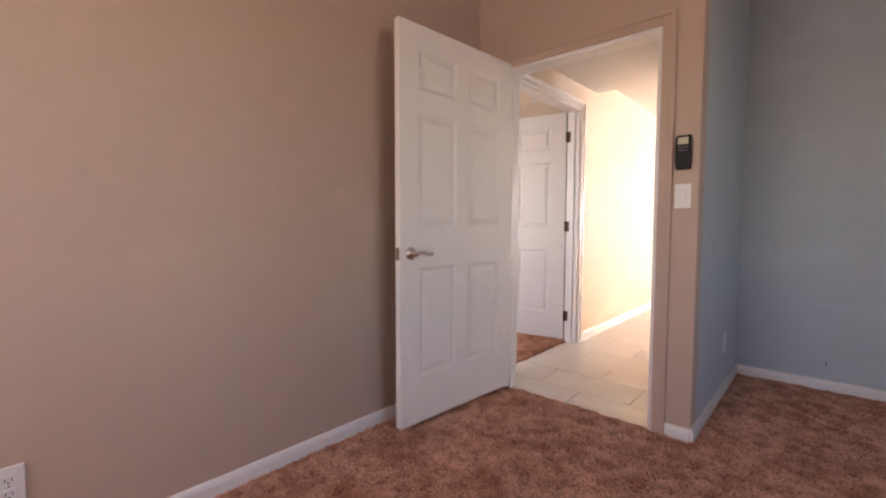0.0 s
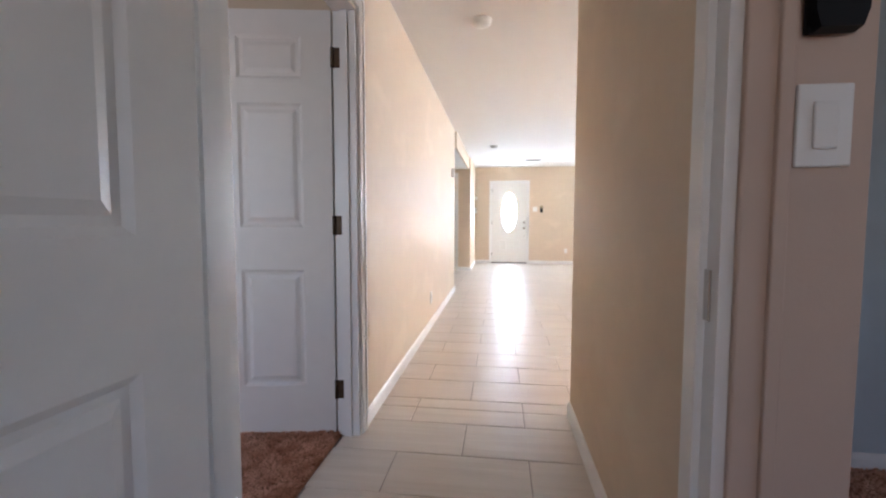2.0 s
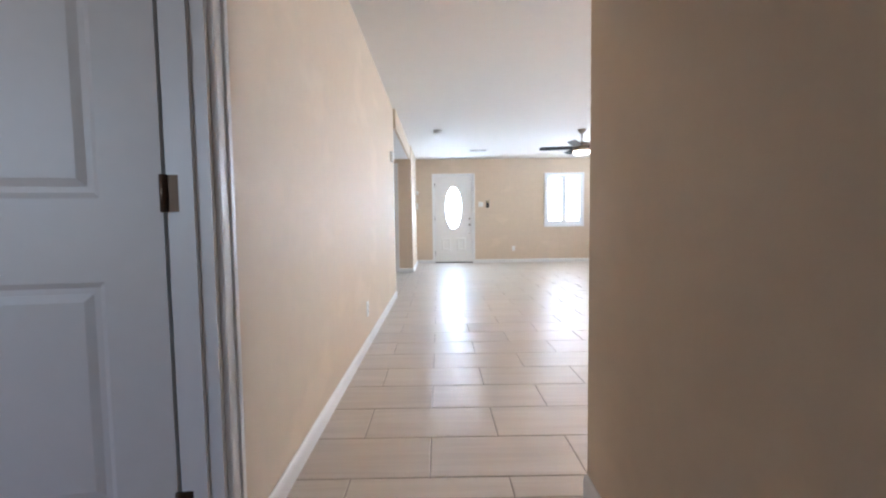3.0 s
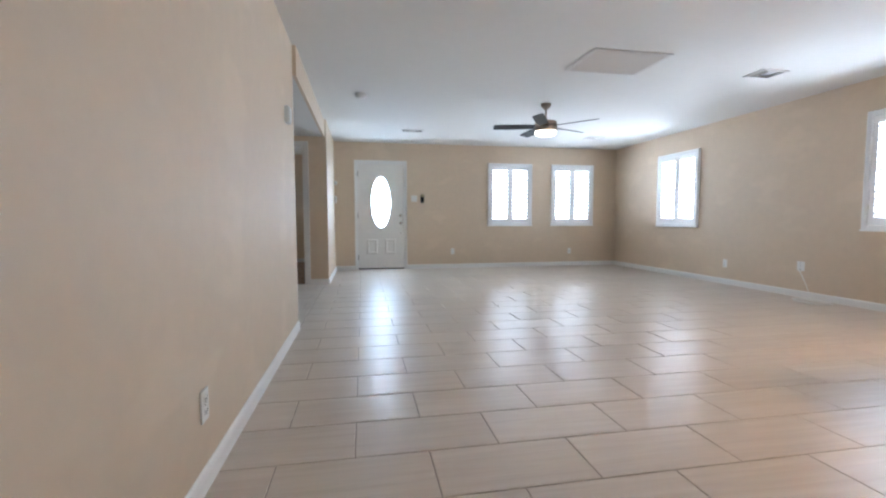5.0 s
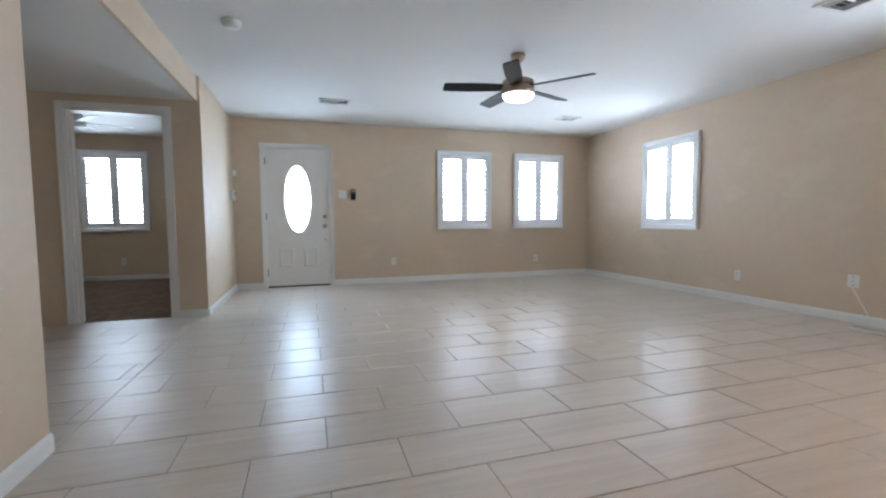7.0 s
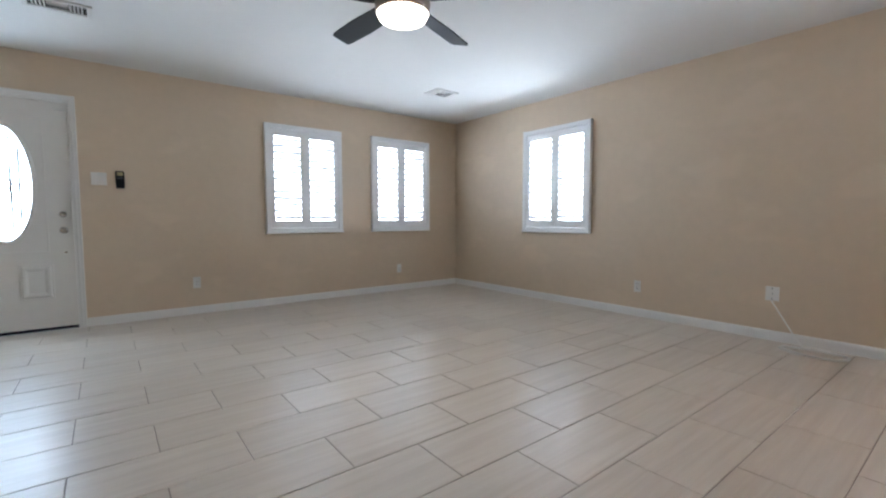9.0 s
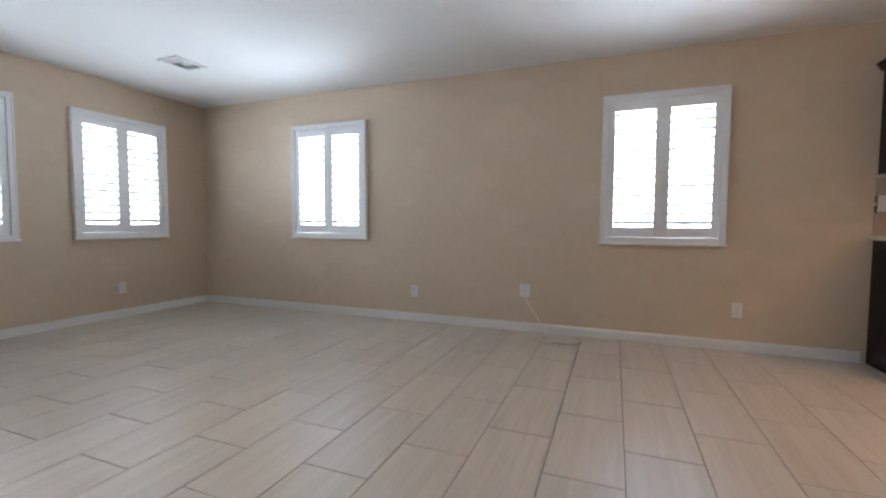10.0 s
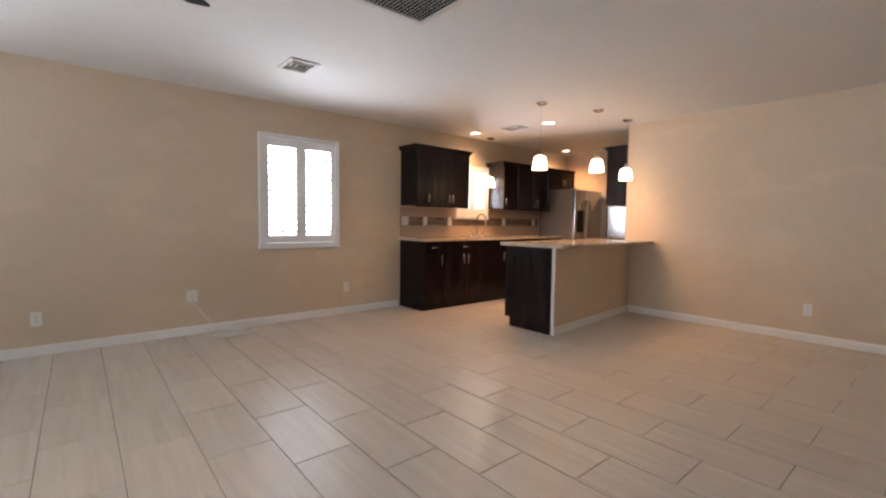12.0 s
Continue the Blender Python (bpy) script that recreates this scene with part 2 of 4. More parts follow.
def structure(ob, label, category):
    return tagged(ob, label, category, kind="structure")


def wall(name, axis, lo, hi, a0, a1, z0, z1, material, openings=(), label="", category="wall"):
    """A wall of thickness lo..hi across axis, running a0..a1, with openings (a, b, bottom, top) through it."""
    bm = bmesh.new()

    def slab(p, q, s, t):
        if q - p > 1e-4 and t - s > 1e-4:
            box(bm, *((lo, hi, p, q) if axis == "x" else (p, q, lo, hi)), s, t)

    at = a0
    for p, q, s, t in sorted(openings):
        slab(at, p, z0, z1)
        slab(p, q, z0, s)
        slab(p, q, t, z1)
        at = q
    slab(at, a1, z0, z1)
    return structure(mesh_object(name, bm, material), label or "smooth painted plaster wall with a light texture", category)


def baseboard(name, axis, face, side, a0, a1, h=0.08, d=0.014):
    """A white skirting with a rounded top along a wall's face."""
    bm = bmesh.new()
    prof = [(0, 0), (d, 0), (d, h * 0.72), (d * 0.75, h * 0.9), (d * 0.35, h), (0, h)]
    ends = []
    for a in (a0, a1):
        ring = []
        for o, z in prof:
            c = face + side * o
            ring.append(bm.verts.new((c, a, z) if axis == "x" else (a, c, z)))
        ends.append(ring)
    k = len(prof)
    for i in range(k):
        bm.faces.new((ends[0][i], ends[0][(i + 1) % k], ends[1][(i + 1) % k], ends[1][i]))
    bm.faces.new(ends[0])
    bm.faces.new(ends[1])
    bmesh.ops.recalc_face_normals(bm, faces=bm.faces)
    return structure(mesh_object(name, bm, M_TRIM), "white painted wooden baseboard along the wall", "baseboard")


# ---- structure: bedroom ----
BX0, BX1, BY0 = -0.08, 3.4, -5.2
DO0, DO1, DOH = 0.118, 1.012, 2.0            # bedroom door opening
D20, D21, DO2H = -1.05, -0.046, 2.042         # second bedroom's door opening in the hall wall
wall("wall_bedroom_left", "x", BX0 - T, BX0, BY0 - T, DOORW, 0, BEDC, M_BED, label="warm beige painted bedroom wall")
wall("wall_bedroom_door", "y", DOORW, DOORW + 0.11, BX0 - T, 1.185, 0, BEDC, M_BED, [(DO0, DO1, 0, DOH)], "beige painted bedroom wall with the doorway")
# back and right walls are out of view; their openings hold added lamps
wall("wall_bedroom_back", "y", BY0 - T, BY0, BX0, BX1, 0, BEDC, M_BED, [(0.08, 1.04, 0.9, 2.1)], "plain beige bedroom wall")
wall("wall_bedroom_right", "x", BX1, BX1 + T, BY0 - T, NICHE, 0, BEDC, M_BLUE, [(-3.9, -2.2, 0.9, 2.1)], "plain grey-blue bedroom wall")
wall("wall_niche_side", "x", 1.12, 1.185, DOORW + 0.11, NICHE, 0, BEDC, M_BLUE, label="grey-blue side wall of the recess")
wall("wall_niche_back", "y", NICHE, NICHE + 0.1, 1.185, BX1 + T, 0, BEDC, M_BLUE, label="grey-blue back wall of the recess")
structure(mesh_object("ceiling_bedroom", boxes((BX0 - T, BX1 + T, BY0 - T, NICHE + 0.1, BEDC, BEDC + 0.1)), M_CEIL), "plain white bedroom ceiling", "ceiling")

bm = boxes((BX0 - T, BX1 + T, BY0 - T, DOORW + 0.01, -0.06, 0.012), (1.12, BX1 + T, DOORW + 0.01, NICHE + 0.1, -0.06, 0.012))
structure(mesh_object("floor_bedroom", bm, M_CARPET), "rust-brown cut-pile carpet, worn and mottled", "carpet")

# hall
wall("wall_hall_left", "x", -TH, 0, DOORW + 0.11, 4.42, 0, CEIL, M_WALL, [(D20, D21, 0, DO2H)], "beige painted hall wall with a bedroom doorway")
wall("wall_hall_right", "x", 1.06, 1.12, DOORW + 0.11, SOUTH, 0, CEIL, M_WALL, label="beige painted hall wall")
structure(mesh_object("ceiling_hall", boxes((0, 1.06, DOORW + 0.11, SOUTH, HALLC, HALLC + 0.16)), M_CEIL), "lowered white hall ceiling", "ceiling")

# alcove and the far bedroom
ENTRY = 0.055                                # the entry wall stands proud of the hall wall
wall("wall_alcove_side", "y", 4.42 - T, 4.42, -1.75, -TH, 0, CEIL, M_WALL)
wall("wall_alcove_left", "x", -1.75 - T, -1.75, 4.42 - T, 7.12, 0, CEIL, M_WALL)
wall("wall_alcove_back", "y", 7.12, 7.12 + T, -3.6, ENTRY, 0, CEIL, M_WALL, [(-1.06, -0.26, 0, DOH)], "beige wall with a cased doorway to a bedroom")
structure(mesh_object("ceiling_alcove", boxes((-1.75, 0, 4.42, 7.12, ALCC, CEIL)), M_CEIL), "lowered white alcove ceiling", "ceiling")
structure(mesh_object("trim_header", boxes((0, 0.03, 4.42, 7.12, ALCC, CEIL)), M_WALL), "beige painted header above the alcove", "beam")
wall("wall_entry_left", "x", -T, ENTRY, 7.12 + T, FRONT + T, 0, CEIL, M_WALL)
R3Y = 10.68
wall("wall_far_bedroom_back", "y", R3Y, R3Y + T, -3.6, 0, 0, CEIL, M_WALL, [(-2.42, -1.54, 0.86, 2.08)])
wall("wall_far_bedroom_left", "x", -3.6 - T, -3.6, 7.12, R3Y + T, 0, CEIL, M_WALL)
wall("wall_far_bedroom_right", "x", -T, 0, FRONT + T, R3Y + T, 0, CEIL, M_WALL)
structure(mesh_object("ceiling_far_bedroom", boxes((-3.6 - T, 0, 7.12 + T, R3Y + T, CEIL, CEIL + 0.1)), M_CEIL), "plain white bedroom ceiling", "ceiling")
structure(mesh_object("floor_far_bedroom", boxes((-3.6, -0.0, 7.19, R3Y, -0.05, 0.004)), M_CARPET2), "tan cut-pile bedroom carpet", "carpet")

# second bedroom behind the hall door
wall("wall_second_bedroom_far", "x", -3.2 - T, -3.2, -3.0, 0.03 + T, 0, CEIL, M_WALL)
wall("wall_second_bedroom_north", "y", 0.03, 0.03 + T, -3.2, -TH, 0, CEIL, M_WALL)
# opening out of view, added to let light onto the open hall door
wall("wall_second_bedroom_south", "y", -3.0 - T, -3.0, -3.2, BX0 - T, 0, CEIL, M_WALL, [(-2.4, -1.0, 0.85, 2.05)])
structure(mesh_object("ceiling_second_bedroom", boxes((-3.2, -TH - 0.03, -3.0, 0.03 + T, CEIL, CEIL + 0.1)), M_CEIL), "plain white bedroom ceiling", "ceiling")
structure(mesh_object("floor_second_bedroom", boxes((-3.2, -0.163, -3.0, -1.2, -0.05, 0.004), (-3.2, -0.09, -1.2, 0.03, -0.05, 0.004)), M_CARPET), "rust-brown cut-pile bedroom carpet", "carpet")

# living room
W = {"1": (2.985, 3.9), "2": (4.31, 5.23), "3": (6.56, 7.52), "4": (3.355, 4.27)}
INS = 0.045                                   # the casing laps the wall by this much
wz0, wz1 = WIN_Z[0] + INS, WIN_Z[1] - INS
FD0, FD1, FDH = 0.45, 1.352, 2.01
KW = (0.84, 1.50, 1.20, 1.96)                 # kitchen window
wall("wall_front", "y", FRONT, FRONT + T, ENTRY, RIGHT + T, 0, CEIL, M_WALL,
     [(FD0, FD1, 0, FDH), (W["1"][0] + INS, W["1"][1] - INS, wz0, wz1), (W["2"][0] + INS, W["2"][1] - INS, wz0, wz1)], "beige painted front wall with door and two windows")
wall("wall_right", "x", RIGHT, RIGHT + T, KEND - T, FRONT, 0, CEIL, M_WALL,
     [(KW[0] + INS, KW[1] - INS, KW[2] + INS, KW[3] - INS), (W["4"][0] + INS, W["4"][1] - INS, wz0, wz1), (W["3"][0] + INS, W["3"][1] - INS, wz0, wz1)], "beige painted side wall with shuttered windows")
wall("wall_south", "y", NICHE + 0.1, SOUTH, 1.12, 3.76, 0, CEIL, M_WALL, label="beige painted wall beside the kitchen")
wall("wall_kitchen_left", "x", 3.76 - T, 3.76, KEND - T, NICHE + 0.1, 0, CEIL, M_WALL)
wall("wall_kitchen_end", "y", KEND - T, KEND, 3.76, RIGHT, 0, CEIL, M_WALL)
structure(mesh_object("ceiling_living", boxes((0, RIGHT + T, SOUTH, FRONT + T, CEIL, CEIL + 0.1), (3.76 - T, RIGHT + T, KEND - T, SOUTH, CEIL, CEIL + 0.1)), M_CEIL), "white textured living room ceiling", "ceiling")
structure(mesh_object("ground", boxes((-200, 200, -200, 200, -0.4, -0.2)), M_GROUND), "pale gravel yard around the house", "ground")

# baseboards
for args in (("x", BX0, 1, BY0, DOORW), ("y", DOORW, -1, BX0, DO0 - 0.06), ("y", DOORW, -1, DO1 + 0.06, 1.185), ("x", 1.185, 1, DOORW, NICHE),
             ("y", NICHE, -1, 1.185, BX1), ("x", 0, 1, 0.02, 4.42), ("x", 1.06, -1, DOORW + 0.11, SOUTH), ("y", 4.42, 1, -1.7, 0.0),
             ("y", 7.12, -1, -0.2, ENTRY), ("x", ENTRY, 1, 7.12, FRONT), ("y", FRONT, -1, ENTRY, FD0 - 0.04), ("y", FRONT, -1, FD1 + 0.04, RIGHT),
             ("x", RIGHT, -1, 2.5, FRONT), ("y", SOUTH, 1, 1.06, 3.68), ("y", R3Y, -1, -3.6, -T), ("x", -T, -1, 7.25, R3Y),
             ("x", -3.2, 1, -3.0, 0.03), ("y", 0.03, -1, -3.2, -TH)):
    baseboard("baseboard", *args)

# ---- floor tiles of living room, hall and kitchen ----
structure(mesh_object("floor", boxes((0, RIGHT, SOUTH, FRONT, -0.05, -0.004), (-0.09, 1.06, DOORW + 0.01, SOUTH, -0.05, -0.004), (-1.75, 0, 4.42, 7.19, -0.05, -0.004), (3.76, RIGHT, KEND, SOUTH, -0.05, -0.004)), M_GROUT),
          "beige porcelain plank-tile floor laid in running bond", "tile floor")

# ---- doors ----


def casing(name, axis, face, side, a0, a1, top, material=M_TRIM, w=0.062, d=0.016):
    """Door casing: two legs and a head with a stepped profile."""
    bm = bmesh.new()

    def leg(p, q, s, t):
        lo, hi = sorted((face, face + side * d))
        box(bm, *((lo, hi, p, q) if axis == "x" else (p, q, lo, hi)), s, t, bevel=0.004)

    leg(a0 - w, a0, 0, top + w)
    leg(a1, a1 + w, 0, top + w)
    leg(a0, a1, top, top + w)
    lo2 = d + 0.007
    for p, q, s, t in ((a0 - w, a0 - w * 0.66, 0, top + w), (a1 + w * 0.66, a1 + w, 0, top + w), (a0 - w * 0.66, a1 + w * 0.66, top + w * 0.66, top + w)):
        lo, hi = sorted((face + side * 0.002, face + side * lo2))
        box(bm, *((lo, hi, p, q) if axis == "x" else (p, q, lo, hi)), s, t, bevel=0.003)
    return structure(mesh_object(name, bm, material), "white painted door casing", "door casing")


def jamb(name, axis, lo, hi, a0, a1, top):
    bm = bmesh.new()

    def b(p, q, s, t, l=lo, h=hi):
        box(bm, *((l, h, p, q) if axis == "x" else (p, q, l, h)), s, t)

    e = 0.002
    b(a0 - e, a0 + 0.018, 0, top, lo - e, hi + e)
    b(a1 - 0.018, a1 + e, 0, top, lo - e, hi + e)
    b(a0 + 0.018, a1 - 0.018, top - 0.018, top + e, lo - e, hi + e)
    mid = (lo + hi) / 2
    b(a0 + 0.018, a0 + 0.03, 0, top - 0.018, mid - 0.018, mid + 0.018)
    b(a1 - 0.03, a1 - 0.018, 0, top - 0.018, mid - 0.018, mid + 0.018)
    return structure(mesh_object(name, bm, M_TRIM), "white painted door jamb", "door jamb")


def raised_panel(bm, x0, x1, z0, z1, y, out):
    """A sunk moulding ring and a raised field, on the face y, out = +1 or -1."""
    dep = 0.009
    steps = ((0.0, 0.0), (0.014, -dep), (0.028, -dep), (0.048, -0.002))
    rings = []
    for inset, h in steps:
        yy = y + out * h
        rings.append([bm.verts.new(p) for p in ((x0 + inset, yy, z0 + inset), (x1 - inset, yy, z0 + inset), (x1 - inset, yy, z1 - inset), (x0 + inset, yy, z1 - inset))])
    for a, b in zip(rings, rings[1:]):
        for i in range(4):
            bm.faces.new((a[i], a[(i + 1) % 4], b[(i + 1) % 4], b[i]))
    bm.faces.new(rings[-1])


def panel_leaf(w, h, t=0.035):
    """A six-panel leaf: x 0..w from the hinge, y 0..t, z 0..h. Returns the stile-and-rail body and the panel faces."""
    s, mid = 0.115 * w / 0.81, 0.095
    cols = ((s, w / 2 - mid / 2), (w / 2 + mid / 2, w - s))
    rows = ((0.235 * h / 2.0, 0.80 * h / 2.0), (1.0 * h / 2.0, 1.58 * h / 2.0), (1.69 * h / 2.0, 1.885 * h / 2.0))
    xs = [0, cols[0][0], cols[0][1], cols[1][0], cols[1][1], w]
    zs = [0, rows[0][0], rows[0][1], rows[1][0], rows[1][1], rows[2][0], rows[2][1], h]
    bm = bmesh.new()
    for y, out in ((0, -1), (t, 1)):
        for i in range(5):
            for j in range(7):
                if i in (1, 3) and j in (1, 3, 5):
                    raised_panel(bm, xs[i], xs[i + 1], zs[j], zs[j + 1], y, out)
                else:
                    bm.faces.new([bm.verts.new(p) for p in ((xs[i], y, zs[j]), (xs[i + 1], y, zs[j]), (xs[i + 1], y, zs[j + 1]), (xs[i], y, zs[j + 1]))])
    for a, b in (((0, 0), (0, t)), ((w, 0), (w, t))):
        bm.faces.new([bm.verts.new(p) for p in ((a[0], a[1], 0), (b[0], b[1], 0), (b[0], b[1], h), (a[0], a[1], h))])
    for z in (0, h):
        bm.faces.new([bm.verts.new(p) for p in ((0, 0, z), (w, 0, z), (w, t, z), (0, t, z))])
    bmesh.ops.remove_doubles(bm, verts=bm.verts, dist=1e-5)
    bmesh.ops.recalc_face_normals(bm, faces=bm.faces)
    return bm


def butt_hinge(parent, x, y, z):
    """A hinge seen from the knuckle side, its leaf let into the jamb."""
    bm = lathe([(0, -0.047), (0.009, -0.045), (0.009, 0.045), (0, 0.047)], 10, Matrix.Translation((x, y, z)))
    box(bm, x - 0.034, x, y - 0.004, y - 0.001, z - 0.045, z + 0.045)
    return part("hinge", bm, M_BRONZE, parent, "aged bronze hinge")


def hinge(parent, x, y, z):
    bm = lathe([(0, -0.047), (0.008, -0.045), (0.008, 0.045), (0, 0.047)], 10, Matrix.Translation((x, y, z)))
    box(bm, x - 0.002, x + 0.03, y + 0.006, y + 0.010, z - 0.045, z + 0.045)
    return part("hinge", bm, M_BRONZE, parent, "aged metal hinge")


def lever(parent, x, y, out, z, toward):
    """A lever handle with a round rose on the face y."""
    rot = Matrix.Translation((x, y, z)) @ Matrix.Rotation(radians(-90 * out), 4, "X")
    h = part("door_handle", lathe([(0, 0), (0.032, 0), (0.032, 0.006), (0.024, 0.012), (0.013, 0.014), (0.012, 0.05), (0, 0.052)], 24, rot), M_NICKEL, parent, "satin nickel lever handle")
    pts = [(x + toward * s, y + out * (0.045 + 0.004 * math.sin(s * 40)), z + 0.006 * math.sin(s * 52)) for s in [i * 0.0125 - 0.005 for i in range(10)]]
    part("lever", tube(pts, 0.0085), M_NICKEL, h)


# bedroom door, swung open against the left wall
leaf_w = 0.878
d1 = tagged(mesh_object("door_1", panel_leaf(leaf_w, 1.968), M_DOOR), "white six-panel bedroom door standing open", "door", kind="structure")
d1.matrix_world = pose(DO0 + 0.018, DOORW - 0.005, 0.048, 0, 0, -93.5)
lever(d1, leaf_w - 0.065, 0.035, 1, 0.862, -1)
lever(d1, leaf_w - 0.065, 0.0, -1, 0.862, -1)
part("latch_plate", boxes((leaf_w - 0.001, leaf_w + 0.002, 0.005, 0.03, 0.832, 0.892), bevel=0.0006), M_NICKEL, d1, "metal latch plate")
for hz in (0.25, 1.02, 1.78):
    hinge(d1, 0.0, -0.004, hz)
casing("trim_bedroom_door", "y", DOORW, -1, DO0, DO1, DOH, M_BED, 0.062, 0.012)
jamb("trim_bedroom_jamb", "y", DOORW, DOORW + 0.11, DO0, DO1, DOH)

structure(mesh_object("trim_strike_plate", boxes((DO1 - 0.0215, DO1 - 0.018, DOORW + 0.02, DOORW + 0.055, 0.90, 0.98), bevel=0.001), M_NICKEL), "metal strike plate on the door jamb", "strike plate")

# hall door to the second bedroom, swung inwards
leaf2 = D21 - D20 - 0.03
d2 = tagged(mesh_object("door_2", panel_leaf(leaf2, 2.018), M_DOOR), "white six-panel door standing open into a bedroom", "door", kind="structure")
d2.matrix_world = pose(-TH - 0.019, D21 + 0.018, 0.012, 0, 0, 189.5)
for hz in (0.22, 1.02, 1.80):
    butt_hinge(d2, -0.008, 0.0475, hz)
casing("trim_second_door", "x", 0, 1, D20, D21, DO2H)
jamb("trim_second_jamb", "x", -TH, 0, D20, D21, DO2H)
casing("trim_far_door", "y", 7.12, -1, -1.06, -0.26, DOH)
jamb("trim_far_jamb", "y", 7.12, 7.12 + T, -1.06, -0.26, DOH)

# front door
fdw, fdh = FD1 - FD0 - 0.04, FDH - 0.045
d3 = tagged(new("door_3"), "white front door, closed, with an oval leaded glass light", "front door", kind="structure")
d3.location = (FD0 + 0.02, FRONT + 0.02, 0.025)
OX, OZ, OA, OB = fdw / 2, 1.245, 0.182, 0.48


def oval(a, b, k, seg=48):
    return (OX + a * math.cos(2 * math.pi * k / seg), OZ + b * math.sin(2 * math.pi * k / seg))


bm = bmesh.new()
SEG = 48
for y in (0.0, 0.045):
    inner = [bm.verts.new((oval(OA, OB, k)[0], y, oval(OA, OB, k)[1])) for k in range(SEG)]
    outer = []
    for k in range(SEG):
        c, s = math.cos(2 * math.pi * k / SEG), math.sin(2 * math.pi * k / SEG)
        f = min(0.30 / max(abs(c), 1e-6), 0.60 / max(abs(s), 1e-6))
        ox, oz = OX + f * c, OZ + f * s
        if k in (8, 16, 32, 40):
            ox, oz = OX + math.copysign(0.30, c), OZ + math.copysign(0.60, s)
        outer.append(bm.verts.new((ox, y, oz)))
    for k in range(SEG):
        j = (k + 1) % SEG
        bm.faces.new((inner[k], inner[j], outer[j], outer[k]))
    if y == 0.0:
        front_ring = inner
    else:
        for k in range(SEG):
            j = (k + 1) % SEG
            bm.faces.new((front_ring[k], front_ring[j], inner[j], inner[k]))
bmesh.ops.recalc_face_normals(bm, faces=bm.faces)
e0, e1, g0, g1 = OX - 0.30, OX + 0.30, OZ - 0.60, OZ + 0.60
for r in ((0, e0, 0, 0.045, 0, fdh), (e1, fdw, 0, 0.045, 0, fdh), (e0, e1, 0, 0.045, 0, g0), (e0, e1, 0, 0.045, g1, fdh)):
    box(bm, *r)
part("slab", bm, M_DOOR, d3)
bm = bmesh.new()
for p0, p1, q0, q1 in ((0.16, 0.36, 0.27, 0.55), (fdw - 0.36, fdw - 0.16, 0.27, 0.55)):
    raised_panel(bm, p0, p1, q0, q1, -0.006, 1)
    bm2 = bmesh.new()
    for r in ((p0 - 0.012, p0, -0.006, 0.001, q0 - 0.012, q1 + 0.012), (p1, p1 + 0.012, -0.006, 0.001, q0 - 0.012, q1 + 0.012), (p0, p1, -0.006, 0.001, q0 - 0.012, q0), (p0, p1, -0.006, 0.001, q1, q1 + 0.012)):
        box(bm2, *r, bevel=0.003)
    part("panel_moulding", bm2, M_DOOR, d3)
part("lower_panels", bm, M_DOOR, d3)
m0, m1, n0, n1 = 0.165, fdw - 0.165, 0.66, 1.83
part("panel_moulding", boxes((m0, m0 + 0.014, -0.004, 0.001, n0, n1), (m1 - 0.014, m1, -0.004, 0.001, n0, n1), (m0 + 0.014, m1 - 0.014, -0.004, 0.001, n0, n0 + 0.014), (m0 + 0.014, m1 - 0.014, -0.004, 0.001, n1 - 0.014, n1), bevel=0.002), M_DOOR, d3)
bm = bmesh.new()
ringpts = []
for a, y in ((0.0, 0.0), (0.004, -0.012), (0.022, -0.014), (0.032, -0.004), (0.034, 0.0)):
    ringpts.append([bm.verts.new((oval(OA - 0.006 + a, OB - 0.006 + a, k)[0], y, oval(OA - 0.006 + a, OB - 0.006 + a, k)[1])) for k in range(SEG)])
for a, b in zip(ringpts, ringpts[1:]):
    for k in range(SEG):
        j = (k + 1) % SEG
        bm.faces.new((a[k], a[j], b[j], b[k]))
bmesh.ops.recalc_face_normals(bm, faces=bm.faces)
part("oval_frame", bm, M_DOOR, d3, "white oval moulding round the glass")
bm = bmesh.new()
for y in (0.02, 0.026):
    bm.faces.new([bm.verts.new((oval(OA, OB, k)[0], y, oval(OA, OB, k)[1])) for k in range(SEG)])
bmesh.ops.recalc_face_normals(bm, faces=bm.faces)
gl = part("oval_glass", bm, M_GLASS, d3, "leaded bevelled glass")
gl.visible_shadow = False
for dx, top, bot in ((-0.045, 0.40, -0.40), (0.045, 0.40, -0.40), (-0.10, 0.33, -0.33), (0.10, 0.33, -0.33)):
    part("came", tube([(OX + dx, 0.016, OZ + bot), (OX + dx, 0.016, OZ + top)], 0.0095, 6), M_LEAD, gl)
part("came", tube([(OX + 0.05 * math.cos(a), 0.016, OZ + 0.05 * math.sin(a)) for a in [2 * math.pi * i / 16 for i in range(17)]], 0.0095, 6), M_LEAD, gl)
for s in (-1, 1):
    part("came", tube([(OX + s * 0.05, 0.016, OZ), (OX + s * 0.17, 0.016, OZ)], 0.0095, 6), M_LEAD, gl)
for hz in (0.2, 1.0, 1.78):
    part("hinge", boxes((-0.016, 0.008, -0.016, -0.001, hz - 0.05, hz + 0.05), bevel=0.005), M_BRONZE, d3, "aged metal hinge")
back = Matrix.Rotation(radians(90), 4, "X")
